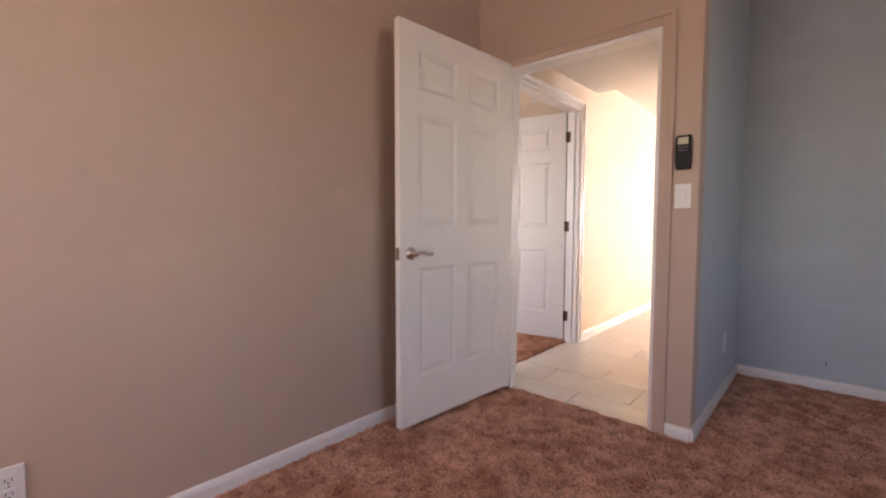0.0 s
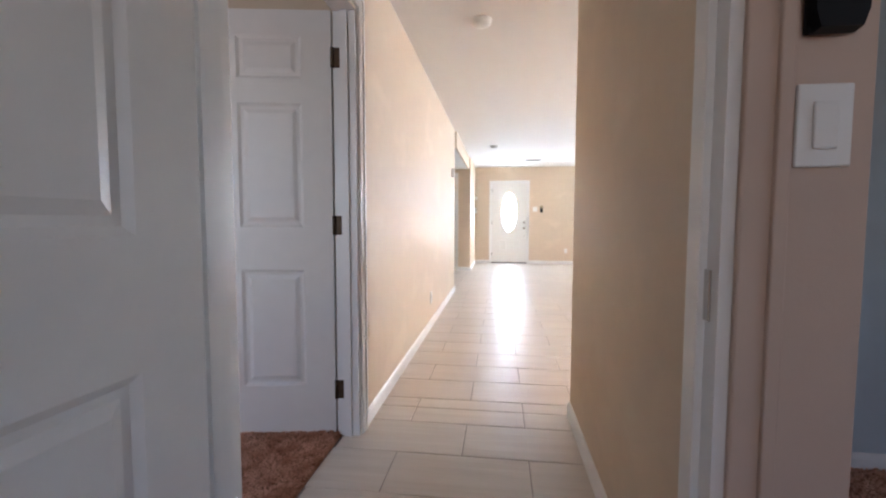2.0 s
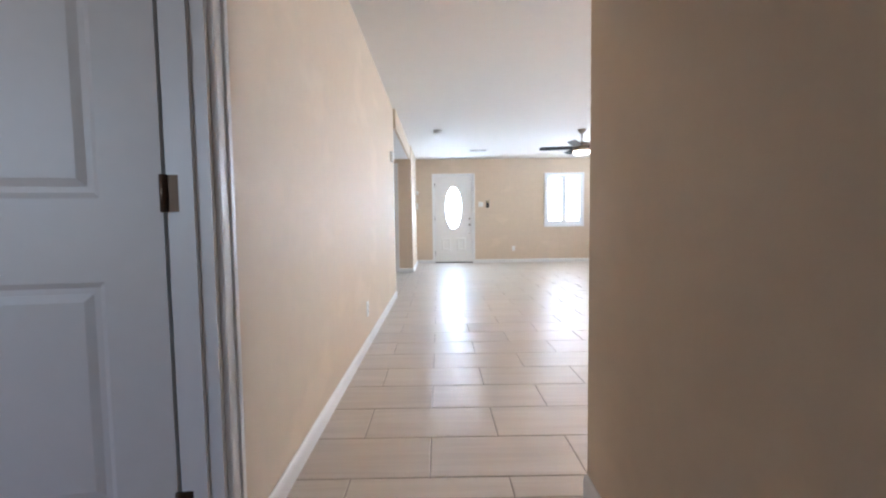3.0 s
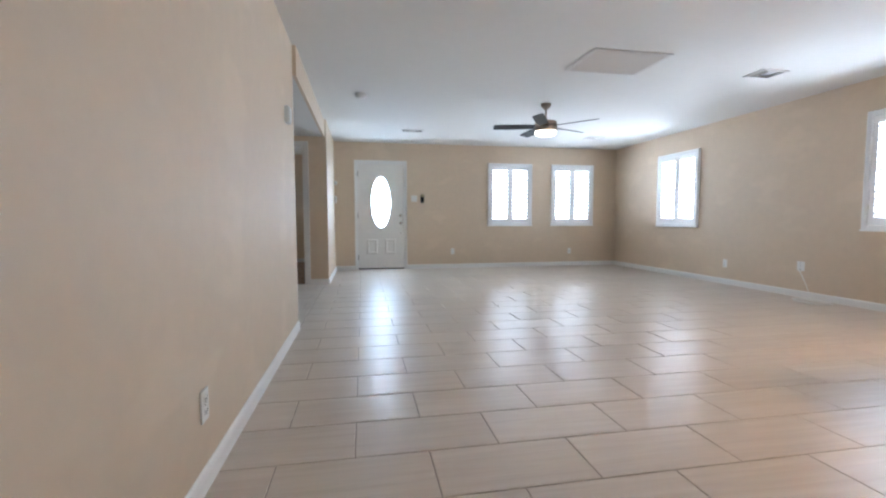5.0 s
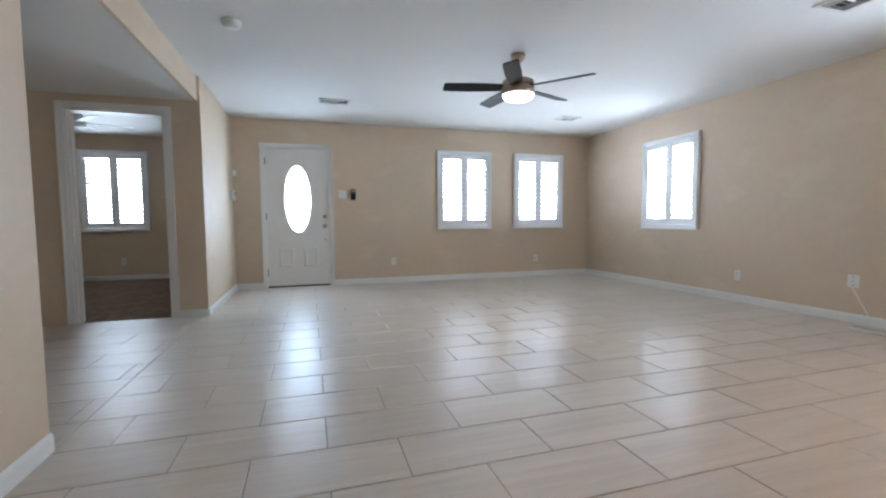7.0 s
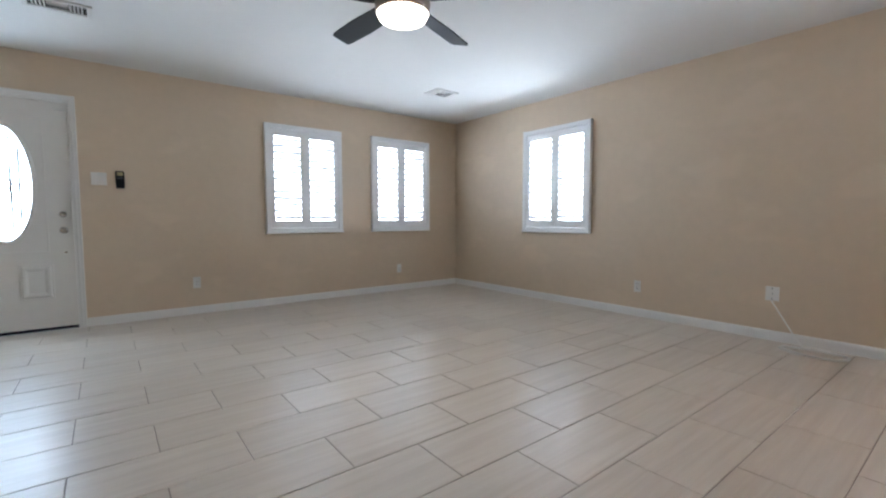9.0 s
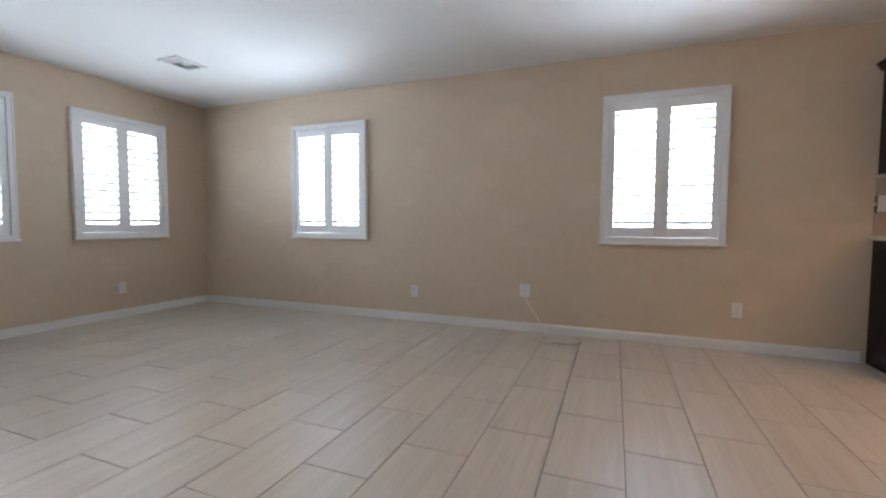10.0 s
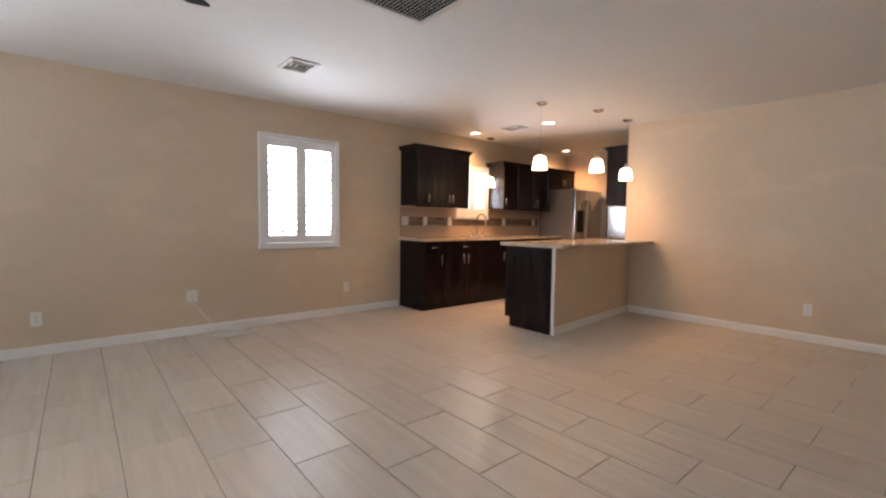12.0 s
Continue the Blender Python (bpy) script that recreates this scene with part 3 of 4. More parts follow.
for hz, r in ((0.995, 0.026), (0.855, 0.03)):
    part("deadbolt" if hz > 0.9 else "door_knob", lathe([(0, 0), (r, 0), (r, 0.006), (r * 0.5, 0.012), (r * 0.45, 0.03), (r * 0.85, 0.04), (r * 0.9, 0.055), (r * 0.6, 0.066), (0, 0.068)], 20, Matrix.Translation((fdw - 0.065, 0, hz)) @ back), M_NICKEL, d3, "satin nickel door hardware")
part("strike_dot", lathe([(0, 0), (0.012, 0), (0.010, 0.004), (0, 0.005)], 12, Matrix.Translation((fdw - 0.06, 0, 0.66)) @ back), M_NICKEL, d3)
part("door_sweep", boxes((0, fdw, -0.006, 0.046, -0.022, 0.0), bevel=0.003), M_BLACK, d3, "dark rubber door sweep")
part("alarm_contact", boxes((fdw - 0.09, fdw - 0.02, -0.014, 0, fdh - 0.07, fdh - 0.045), bevel=0.003), M_PLAST, d3, "white plastic alarm contact")
casing("trim_front_door", "y", FRONT, -1, FD0, FD1, FDH, w=0.04)
jamb("trim_front_jamb", "y", FRONT, FRONT + T, FD0, FD1, FDH)

# ---- windows with plantation shutters ----


def shutter_window(name, width, height, m, lean=-34):
    """Casing, two hinged shutter panels with louvres, glass behind. Local: x along the wall, y out of the room, z up, origin at the lower corner."""
    win = tagged(new(name), "white plantation-shutter window with open louvres", "window", kind="structure")
    win.matrix_world = m
    c, d = 0.05, 0.035
    bm = boxes((0, c, -d, 0.03, 0, height), (width - c, width, -d, 0.03, 0, height), (c, width - c, -d, 0.03, 0, c), (c, width - c, -d, 0.03, height - c, height), bevel=0.005)
    for r in ((-0.008, width + 0.008, -d - 0.008, -0.001, -0.014, 0.008), (0.004, 0.016, -d - 0.006, -d + 0.002, 0.02, height - 0.02), (width - 0.016, width - 0.004, -d - 0.006, -d + 0.002, 0.02, height - 0.02), (0.016, width - 0.016, -d - 0.006, -d + 0.002, height - 0.016, height - 0.004)):
        box(bm, *r, bevel=0.003)
    part("window_frame", bm, M_SHUT, win)
    n = max(6, round((height - 2 * c - 0.15) / 0.074))
    mid = width / 2
    blade = bmesh.new()
    ang = [(0.0335 * math.cos(a), 0.0065 * math.sin(a)) for a in [2 * math.pi * i / 10 for i in range(10)]]
    pw = mid - c - 0.002
    st = 0.052
    L = pw - 2 * st - 0.004
    ends = [[blade.verts.new((x, y * math.cos(radians(lean)) - z * math.sin(radians(lean)), y * math.sin(radians(lean)) + z * math.cos(radians(lean)))) for y, z in ang] for x in (0, L)]
    for i in range(10):
        blade.faces.new((ends[0][i], ends[0][(i + 1) % 10], ends[1][(i + 1) % 10], ends[1][i]))
    blade.faces.new(ends[0])
    blade.faces.new(ends[1])
    bmesh.ops.recalc_face_normals(blade, faces=blade.faces)
    me = bpy.data.meshes.new("louvre")
    blade.to_mesh(me)
    blade.free()
    me.materials.append(M_SHUT)
    for x0 in (c, mid + 0.002):
        x1 = x0 + pw - 0.0
        z0, z1 = c + 0.003, height - c - 0.003
        rail = 0.08
        bm = boxes((x0, x0 + st, -0.022, 0.006, z0, z1), (x1 - st, x1, -0.022, 0.006, z0, z1), (x0 + st, x1 - st, -0.022, 0.006, z0, z0 + rail), (x0 + st, x1 - st, -0.022, 0.006, z1 - rail, z1), bevel=0.003)
        pan = part("shutter_panel", bm, M_SHUT, win)
        zz0, zz1 = z0 + rail, z1 - rail
        if x0 == c:
            part("astragal", boxes((mid - 0.009, mid + 0.009, -0.027, -0.0225, z0, z1), bevel=0.002), M_SHUT, pan)
        for k in range(n):
            lo = new("louvre", me)
            lo.parent = pan
            lo.location = (x0 + st + 0.002, -0.008, zz0 + (k + 0.5) * (zz1 - zz0) / n)
        for hz in (0.2, 0.8):
            hx = x0 if x0 == c else x1
            part("hinge", boxes((hx - 0.006, hx + 0.006, -0.028, -0.02, hz * height - 0.025, hz * height + 0.025), bevel=0.002), M_PLAST, pan)
    pane = part("pane", boxes((INS + 0.02, width - INS - 0.02, 0.075, 0.079, INS + 0.02, height - INS - 0.02)), M_GLASS, win, "clear window glass")
    pane.visible_shadow = False
    bm = boxes((INS, INS + 0.03, 0.06, 0.1, INS, height - INS), (width - INS - 0.03, width - INS, 0.06, 0.1, INS, height - INS), (INS + 0.03, width - INS - 0.03, 0.06, 0.1, INS, INS + 0.03), (INS + 0.03, width - INS - 0.03, 0.06, 0.1, height - INS - 0.03, height - INS), (width / 2 - 0.018, width / 2 + 0.018, 0.062, 0.098, INS + 0.03, height - INS - 0.03))
    part("sash", bm, M_SHUT, win)
    return win


wh = WIN_Z[1] - WIN_Z[0]
for nm, (a, b) in W.items():
    if nm in "12":
        shutter_window("window_" + nm, b - a, wh, pose(a, FRONT, WIN_Z[0]))
        window_light("daylight_" + nm, ((a + b) / 2, FRONT + T + 0.06, 1.44), ((a + b) / 2, 0, 1.44), b - a, wh, DAY)
    else:
        shutter_window("window_" + nm, b - a, wh, pose(RIGHT, b, WIN_Z[0], 0, 0, -90), -34 if nm == "3" else -28)
        window_light("daylight_" + nm, (RIGHT + T + 0.06, (a + b) / 2, 1.44), (0, (a + b) / 2, 1.44), b - a, wh, DAY)
shutter_window("window_5", KW[1] - KW[0], KW[3] - KW[2], pose(RIGHT, KW[1], KW[2], 0, 0, -90), -14)
window_light("daylight_kitchen", (RIGHT + T + 0.06, (KW[0] + KW[1]) / 2, 1.56), (0, (KW[0] + KW[1]) / 2, 1.56), 0.66, 0.74, DAY * 1.1)
shutter_window("window_6", 0.97, 1.31, pose(-2.465, R3Y, 0.815))
window_light("daylight_far_bedroom", (-2.0, R3Y + T + 0.06, 1.47), (-2.0, 0, 1.47), 0.9, 1.2, DAY * 0.8)
window_light("daylight_door", (FD0 + 0.02 + OX, FRONT + 0.13, OZ + 0.02), (FD0 + 0.02 + OX, 0, OZ + 0.02), 0.5, 1.05, 30, (0.78, 0.9, 1.0))
# added fill in an unseen opening, placed to brighten the door leaf
window_light("fill_second_bedroom", (-1.7, -3.02, 1.45), (-1.7, 0, 1.4), 1.35, 1.1, 4.0, (0.82, 0.91, 1.0))
# unseen bedroom windows, added; place and warm tint chosen to light the room
window_light("unseen_daylight_side", (BX1 + 0.02, -3.05, 1.5), (0, -3.05, 1.4), 1.6, 1.15, 0.5, (1.0, 0.87, 0.76))
window_light("unseen_daylight_back", (0.56, BY0 - 0.02, 1.5), (0.56, 0, 1.4), 0.92, 1.15, 1.9, (1.0, 0.84, 0.71))

# ---- switches, outlets and wall devices ----


def plate(name, label, category, m, w=0.07, h=0.115, kind="outlet", group=""):
    """A wall plate. Local: x along the wall, -y into the room, z up, centre at the origin."""
    ob = thing(name, label, category, group, m)
    part("cover_plate", boxes((-w / 2, w / 2, -0.007, 0, -h / 2, h / 2), bevel=0.003), M_PLAST, ob)
    if kind == "outlet":
        for z in (-0.021, 0.021):
            rec = part("receptacle", boxes((-0.016, 0.016, -0.0095, -0.006, z - 0.014, z + 0.014), bevel=0.003), M_PLAST, ob)
            part("slots", boxes((-0.008, -0.006, -0.0105, -0.009, z - 0.004, z + 0.006), (0.006, 0.008, -0.0105, -0.009, z - 0.004, z + 0.005), (-0.0025, 0.0025, -0.0105, -0.009, z - 0.011, z - 0.007)), M_BLACK, rec)
        part("screw", lathe([(0, 0), (0.003, 0), (0.003, 0.001), (0, 0.0015)], 8, Matrix.Translation((0, -0.007, 0)) @ Matrix.Rotation(radians(90), 4, "X")), M_NICKEL, ob)
    elif kind == "rocker":
        n = max(1, round(w / 0.075))
        for i in range(n):
            x = (i - (n - 1) / 2) * 0.046
            part("rocker", boxes((x - 0.016, x + 0.016, -0.012, -0.006, -0.033, 0.033), bevel=0.003), M_PLAST, ob)
    return ob


FR = lambda x, z: pose(x, FRONT, z)
RT = lambda y, z: pose(RIGHT, y, z, 0, 0, -90)
LF = lambda y, z, x=0.0: pose(x, y, z, 0, 0, 90)
SO = lambda x, z: pose(x, SOUTH, z, 0, 0, 180)
for m, grp in ((FR(2.28, 0.325), "front wall outlets"), (FR(4.73, 0.30), "front wall outlets"), (RT(6.018, 0.30), "side wall outlets"), (RT(3.256, 0.32), "side wall outlets"),
               (SO(1.88, 0.31), "kitchen wall outlets"), (LF(2.17, 0.295), "hall outlets"), (LF(8.5, 0.30, ENTRY), "hall outlets"), (LF(-3.6, 0.305, BX0), "bedroom outlets"), (pose(1.185, -0.55, 0.33, 0, 0, 90), "recess outlets"), (pose(-1.91, R3Y, 0.31), "far bedroom outlets")):
    plate("outlet", "white plastic wall outlet above the baseboard", "outlet", m, group=grp)
plate("light_switch", "white single rocker light switch beside the bedroom door", "light switch", pose(1.12, DOORW, 1.188), w=0.072, kind="rocker")
plate("light_switch", "white double rocker switch beside the front door", "light switch", FR(1.53, 1.345), w=0.115, kind="rocker")


def remote(m, label):
    """A fan remote in its wall cradle."""
    ob = thing("remote_control", label, "remote control", "", m)
    part("cradle", boxes((-0.032, 0.032, -0.014, 0, -0.08, 0.005), bevel=0.004), M_BLACK, ob)
    bm = bmesh.new()
    prof = [(-0.027, -0.082), (0.027, -0.082), (0.034, -0.06), (0.0355, -0.02), (0.0345, 0.066), (0.029, 0.078), (-0.029, 0.078), (-0.0345, 0.066), (-0.0355, -0.02), (-0.034, -0.06)]
    a = [bm.verts.new((x, -0.012, z)) for x, z in prof]
    b = [bm.verts.new((x * 0.94, -0.030, z * 0.97)) for x, z in prof]
    k = len(prof)
    for i in range(k):
        bm.faces.new((a[i], a[(i + 1) % k], b[(i + 1) % k], b[i]))
    bm.faces.new(a)
    bm.faces.new(b)
    bmesh.ops.recalc_face_normals(bm, faces=bm.faces)
    body = part("handset", bm, M_BLACK, ob)
    part("screen", boxes((-0.022, 0.022, -0.032, -0.0295, 0.034, 0.066), bevel=0.001), M_LCD, body, "amber display")
    for i in range(3):
        for j in range(2):
            part("button", boxes((-0.019 + i * 0.014, -0.009 + i * 0.014, -0.0325, -0.0295, 0.004 + j * 0.014, 0.012 + j * 0.014), bevel=0.001), M_DKGREY, body)
    return ob


ob = thing("cable_plate", "square white cable wall plate with a cord hanging out", "wall plate", "", RT(4.905, 0.375))
part("cover_plate", boxes((-0.046, 0.046, -0.007, 0, -0.0575, 0.0575), bevel=0.003), M_PLAST, ob)
for z in (-0.042, 0.0, 0.042):
    part("screw", lathe([(0, 0), (0.0045, 0), (0.0045, 0.002), (0, 0.003)], 10, Matrix.Translation((0, -0.007, z)) @ Matrix.Rotation(radians(90), 4, "X")), M_DKGREY, ob)


remote(pose(1.12, DOORW, 1.392), "black handheld fan remote in a wall cradle")
remote(FR(1.685, 1.345), "black handheld fan remote beside the front door switch")
ob = thing("alarm_keypad", "white plastic alarm keypad on the entry wall", "keypad", "", LF(8.72, 1.31, ENTRY))
part("housing", boxes((-0.085, 0.085, -0.042, 0, -0.065, 0.065), bevel=0.008), M_PLAST, ob)
part("display", boxes((-0.01, 0.065, -0.044, -0.040, 0.0, 0.042), bevel=0.001), M_DKGREY, ob, "dark grey display")
ob = thing("wall_sensor", "small round white sensor high on the entry wall", "sensor", "", LF(8.84, 1.62, ENTRY))
part("housing", lathe([(0, 0), (0.042, 0), (0.042, 0.022), (0.036, 0.045), (0, 0.052)], 20, Matrix.Rotation(radians(90), 4, "X")), M_PLAST, ob)
ob = thing("door_chime", "small white chime box high on the hall wall", "door chime", "", LF(4.02, 1.72))
part("housing", boxes((-0.05, 0.05, -0.035, 0, -0.06, 0.06), bevel=0.006), M_PLAST, ob)
part("cover", boxes((-0.04, 0.04, -0.04, -0.034, -0.05, 0.05), bevel=0.003), M_PLAST, ob)

ob = thing("wall_anchor", "small dark nail head in the recess wall", "nail", "", pose(1.66, NICHE, 0.18))
part("head", lathe([(0, 0), (0.006, 0), (0.005, 0.006), (0, 0.007)], 10, Matrix.Rotation(radians(90), 4, "X")), M_BLACK, ob)
ob = thing("wall_anchor", "small dark nail head low beside the bedroom doorway", "nail", "", pose(1.058, DOORW - 0.012, 0.514))
part("head", lathe([(0, 0), (0.0045, 0), (0.004, 0.004), (0, 0.005)], 10, Matrix.Rotation(radians(90), 4, "X")), M_BLACK, ob)

# ---- ceiling fittings ----


def smoke_alarm(x, y, z, grp):
    ob = thing("smoke_detector", "round white smoke detector on the ceiling", "smoke detector", grp, pose(x, y, z))
    part("base", lathe([(0, 0), (0.068, 0), (0.068, -0.012), (0, -0.012)], 28), M_PLAST, ob)
    part("cover", lathe([(0.064, -0.012), (0.06, -0.03), (0.045, -0.042), (0.02, -0.045), (0, -0.045)], 28), M_PLAST, ob)


smoke_alarm(0.558, 5.77, CEIL, "living room detectors")
smoke_alarm(0.54, 0.905, CEIL, "living room detectors")


def register(m, w, d, label="white stamped-metal ceiling air register", grp="ceiling registers"):
    """A four-way supply register hung face down: local x, y in the ceiling, -z into the room."""
    ob = thing("ceiling_vent", label, "air vent", grp, m)
    f = 0.03
    part("frame", boxes((-w / 2, -w / 2 + f, -d / 2, d / 2, -0.012, 0), (w / 2 - f, w / 2, -d / 2, d / 2, -0.012, 0), (-w / 2 + f, w / 2 - f, -d / 2, -d / 2 + f, -0.012, 0), (-w / 2 + f, w / 2 - f, d / 2 - f, d / 2, -0.012, 0), bevel=0.003), M_VENT, ob)
    # dark sheet in place of the hollow duct: its shade is colour
    part("shade_sheet", boxes((-w / 2 + f, w / 2 - f, -d / 2 + f, d / 2 - f, -0.002, 0)), M_DUCT_SHADE, ob)
    for s in (-1, 1):
        for k in range(4):
            x = s * (w * 0.19 + k * w * 0.055)
            bm = boxes((-0.001, 0.001, -d / 2 + f, d / 2 - f, -0.011, 0.006))
            bm.transform(Matrix.Translation((x, 0, -0.004)) @ Matrix.Rotation(radians(40 * s), 4, "Y"))
            part("slat", bm, M_VENT, ob)
    for k in range(4):
        y = (k - 1.5) * (d - 2 * f) / 4
        bm = boxes((-w * 0.15, w * 0.15, -0.001, 0.001, -0.011, 0.006))
        bm.transform(Matrix.Translation((0, y, -0.004)) @ Matrix.Rotation(radians(-40 if k > 1 else 40), 4, "X"))
        part("slat", bm, M_VENT, ob)
    return ob


register(pose(1.372, 7.685, CEIL), 0.36, 0.20)
register(pose(4.59, 7.735, CEIL), 0.30, 0.24)
register(pose(4.50, 4.32, CEIL), 0.30, 0.24)
register(pose(4.85, 1.26, CEIL), 0.30, 0.20)

ob = thing("return_grille", "large white louvred return-air grille in the ceiling", "air vent", "", pose(2.87, 4.30, CEIL))
gw, gd = 0.75, 0.55
part("frame", boxes((-gw / 2, -gw / 2 + 0.04, -gd / 2, gd / 2, -0.012, 0), (gw / 2 - 0.04, gw / 2, -gd / 2, gd / 2, -0.012, 0), (-gw / 2 + 0.04, gw / 2 - 0.04, -gd / 2, -gd / 2 + 0.03, -0.012, 0), (-gw / 2 + 0.04, gw / 2 - 0.04, gd / 2 - 0.03, gd / 2, -0.012, 0), bevel=0.003), M_VENT, ob)
# shade between the slats, given as a flat dark sheet
part("shade_sheet", boxes((-gw / 2 + 0.04, gw / 2 - 0.04, -gd / 2 + 0.03, gd / 2 - 0.03, -0.003, 0)), M_DUCT_SHADE, ob)
for k in range(20):
    bm = boxes((-gw / 2 + 0.04, gw / 2 - 0.04, -0.0115, 0.0115, -0.0011, 0.0011))
    bm.transform(Matrix.Translation((0, -gd / 2 + 0.04 + k * (gd - 0.08) / 19, -0.009)) @ Matrix.Rotation(radians(-38), 4, "X"))
    part("slat", bm, M_VENT, ob)

# ceiling fan
FX, FY = 2.83, 5.78
fan = thing("ceiling_fan", "brushed-nickel ceiling fan with dark blades and lit bowl", "ceiling fan", "", pose(FX, FY, CEIL))
part("canopy", lathe([(0, 0), (0.065, 0), (0.06, -0.03), (0.03, -0.065), (0.014, -0.07), (0, -0.07)], 28), M_FANMETAL, fan)
part("downrod", lathe([(0, -0.06), (0.012, -0.06), (0.012, -0.2), (0, -0.2)], 16), M_FANMETAL, fan)
part("collar", lathe([(0, -0.19), (0.028, -0.192), (0.045, -0.200), (0.075, -0.207), (0.085, -0.218), (0, -0.218)], 28), M_FANMETAL, fan)
part("motor", lathe([(0, -0.218), (0.125, -0.218), (0.138, -0.228), (0.144, -0.272), (0.139, -0.275), (0.139, -0.279), (0.144, -0.282), (0.141, -0.335), (0.134, -0.342), (0, -0.342)], 40), M_FANMETAL, fan, "brushed nickel motor housing with a groove")
part("light_bowl", lathe([(0.134, -0.342), (0.132, -0.352), (0.118, -0.374), (0.074, -0.391), (0, -0.397)], 40), M_BOWL, fan, "lit frosted glass bowl")
for k in range(5):
    bm = bmesh.new()
    out = [(0.06, -0.035), (0.16, -0.06), (0.40, -0.075), (0.635, -0.07), (0.655, -0.06), (0.65, 0.045), (0.625, 0.055), (0.40, 0.06), (0.16, 0.05), (0.06, 0.035)]
    lo = [bm.verts.new((x, y, -0.004)) for x, y in out]
    hi = [bm.verts.new((x, y, 0.004)) for x, y in out]
    bm.faces.new(lo)
    bm.faces.new(hi)
    for i in range(len(out)):
        j = (i + 1) % len(out)
        bm.faces.new((lo[i], lo[j], hi[j], hi[i]))
    bmesh.ops.recalc_face_normals(bm, faces=bm.faces)
    bm.transform(Matrix.Rotation(radians(-49 + 72 * k), 4, "Z") @ Matrix.Translation((0, 0, -0.276)) @ Matrix.Rotation(radians(13), 4, "X"))
    part("blade", bm, M_BLADE, fan, "dark brown fan blade")
spot("fan_beam", FX, FY, CEIL - 0.41, 16, (1, 0.82, 0.6))

# far bedroom's fan
fan2 = thing("ceiling_fan", "white ceiling fan in the far bedroom", "ceiling fan", "", pose(-1.75, 9.0, CEIL))
part("motor", lathe([(0, 0), (0.07, 0), (0.06, -0.05), (0.1, -0.1), (0.1, -0.2), (0, -0.22)], 24), M_WBLADE, fan2)
for k in range(5):
    bm = boxes((0.09, 0.6, -0.06, 0.06, -0.004, 0.004), bevel=0.003)
    bm.transform(Matrix.Rotation(radians(20 + 72 * k), 4, "Z") @ Matrix.Translation((0, 0, -0.15)) @ Matrix.Rotation(radians(12), 4, "X"))
    part("blade", bm, M_WBLADE, fan2, "white fan blade")

# wall register in the second bedroom
ob = thing("wall_vent", "white wall air register in the second bedroom", "air vent", "", pose(-0.42, 0.03, 2.28))
part("frame", boxes((-0.1, 0.1, -0.012, 0, -0.075, 0.075), bevel=0.003), M_VENT, ob)
# grey sheet whose colour stands for the shaded opening
part("shade_sheet", boxes((-0.08, 0.08, -0.014, -0.011, -0.055, 0.055)), M_FRIDGESIDE, ob)

# cable on the floor under the wall outlet
bm = tube([(RIGHT - 0.22 + (0.16 + 0.012 * (i % 7)) * math.cos(i * 0.42) * 0.6, 4.58 + (0.17 + 0.01 * (i % 5)) * math.sin(i * 0.42), 0.006 + 0.004 * (i // 15)) for i in range(46)], 0.0048, 6)
cable = tagged(mesh_object("cable", bm, M_PLAST), "thin white coiled cable lying on the tiles", "cable")
bm = tube([(RIGHT - 0.02 - 0.12 * s * s, 4.905 - 0.25 * s, 0.313 * (1 - s) ** 1.3 + 0.007) for s in [i / 14 for i in range(15)]], 0.0044, 6)
part("lead", bm, M_PLAST, cable)

# ---- kitchen ----


def bar_pull(parent, x, y, z, length, axis):
    """A bar handle standing off a front that faces -x."""
    h = length / 2
    ends = ((x, y, z - h), (x, y, z + h)) if axis == "z" else ((x, y - h, z), (x, y + h, z))
    bm = tube([(x - 0.03, *ends[0][1:]), (x - 0.03, *ends[1][1:])], 0.006, 10)
    for e in ends:
        k = 0.8
        yy, zz = y + (e[1] - y) * k, z + (e[2] - z) * k
        extra = tube([(x, yy, zz), (x - 0.03, yy, zz)], 0.005, 8)
        tmp = bpy.data.meshes.new("tmp")
        extra.to_mesh(tmp)
        extra.free()
        bm.from_mesh(tmp)
        bpy.data.meshes.remove(tmp)
    return part("handle", bm, M_NICKEL, parent, "satin nickel bar handle")


def shaker(name, x, y0, y1, z0, z1, parent, thick=0.02):
    """A shaker front that faces -x, its face at x - thick, the field sunk inside the frame."""
    f = 0.055 if z1 - z0 > 0.25 else 0.032
    bm = bmesh.new()
    box(bm, x - thick, x, y0, y1, z0, z1)
    bm.normal_update()
    face = min(bm.faces, key=lambda q: q.calc_center_median().x)
    bmesh.ops.inset_individual(bm, faces=[face], thickness=f)
    bmesh.ops.inset_individual(bm, faces=[face], thickness=0.006, depth=-0.010)
    return part(name, bm, M_ESP, parent)


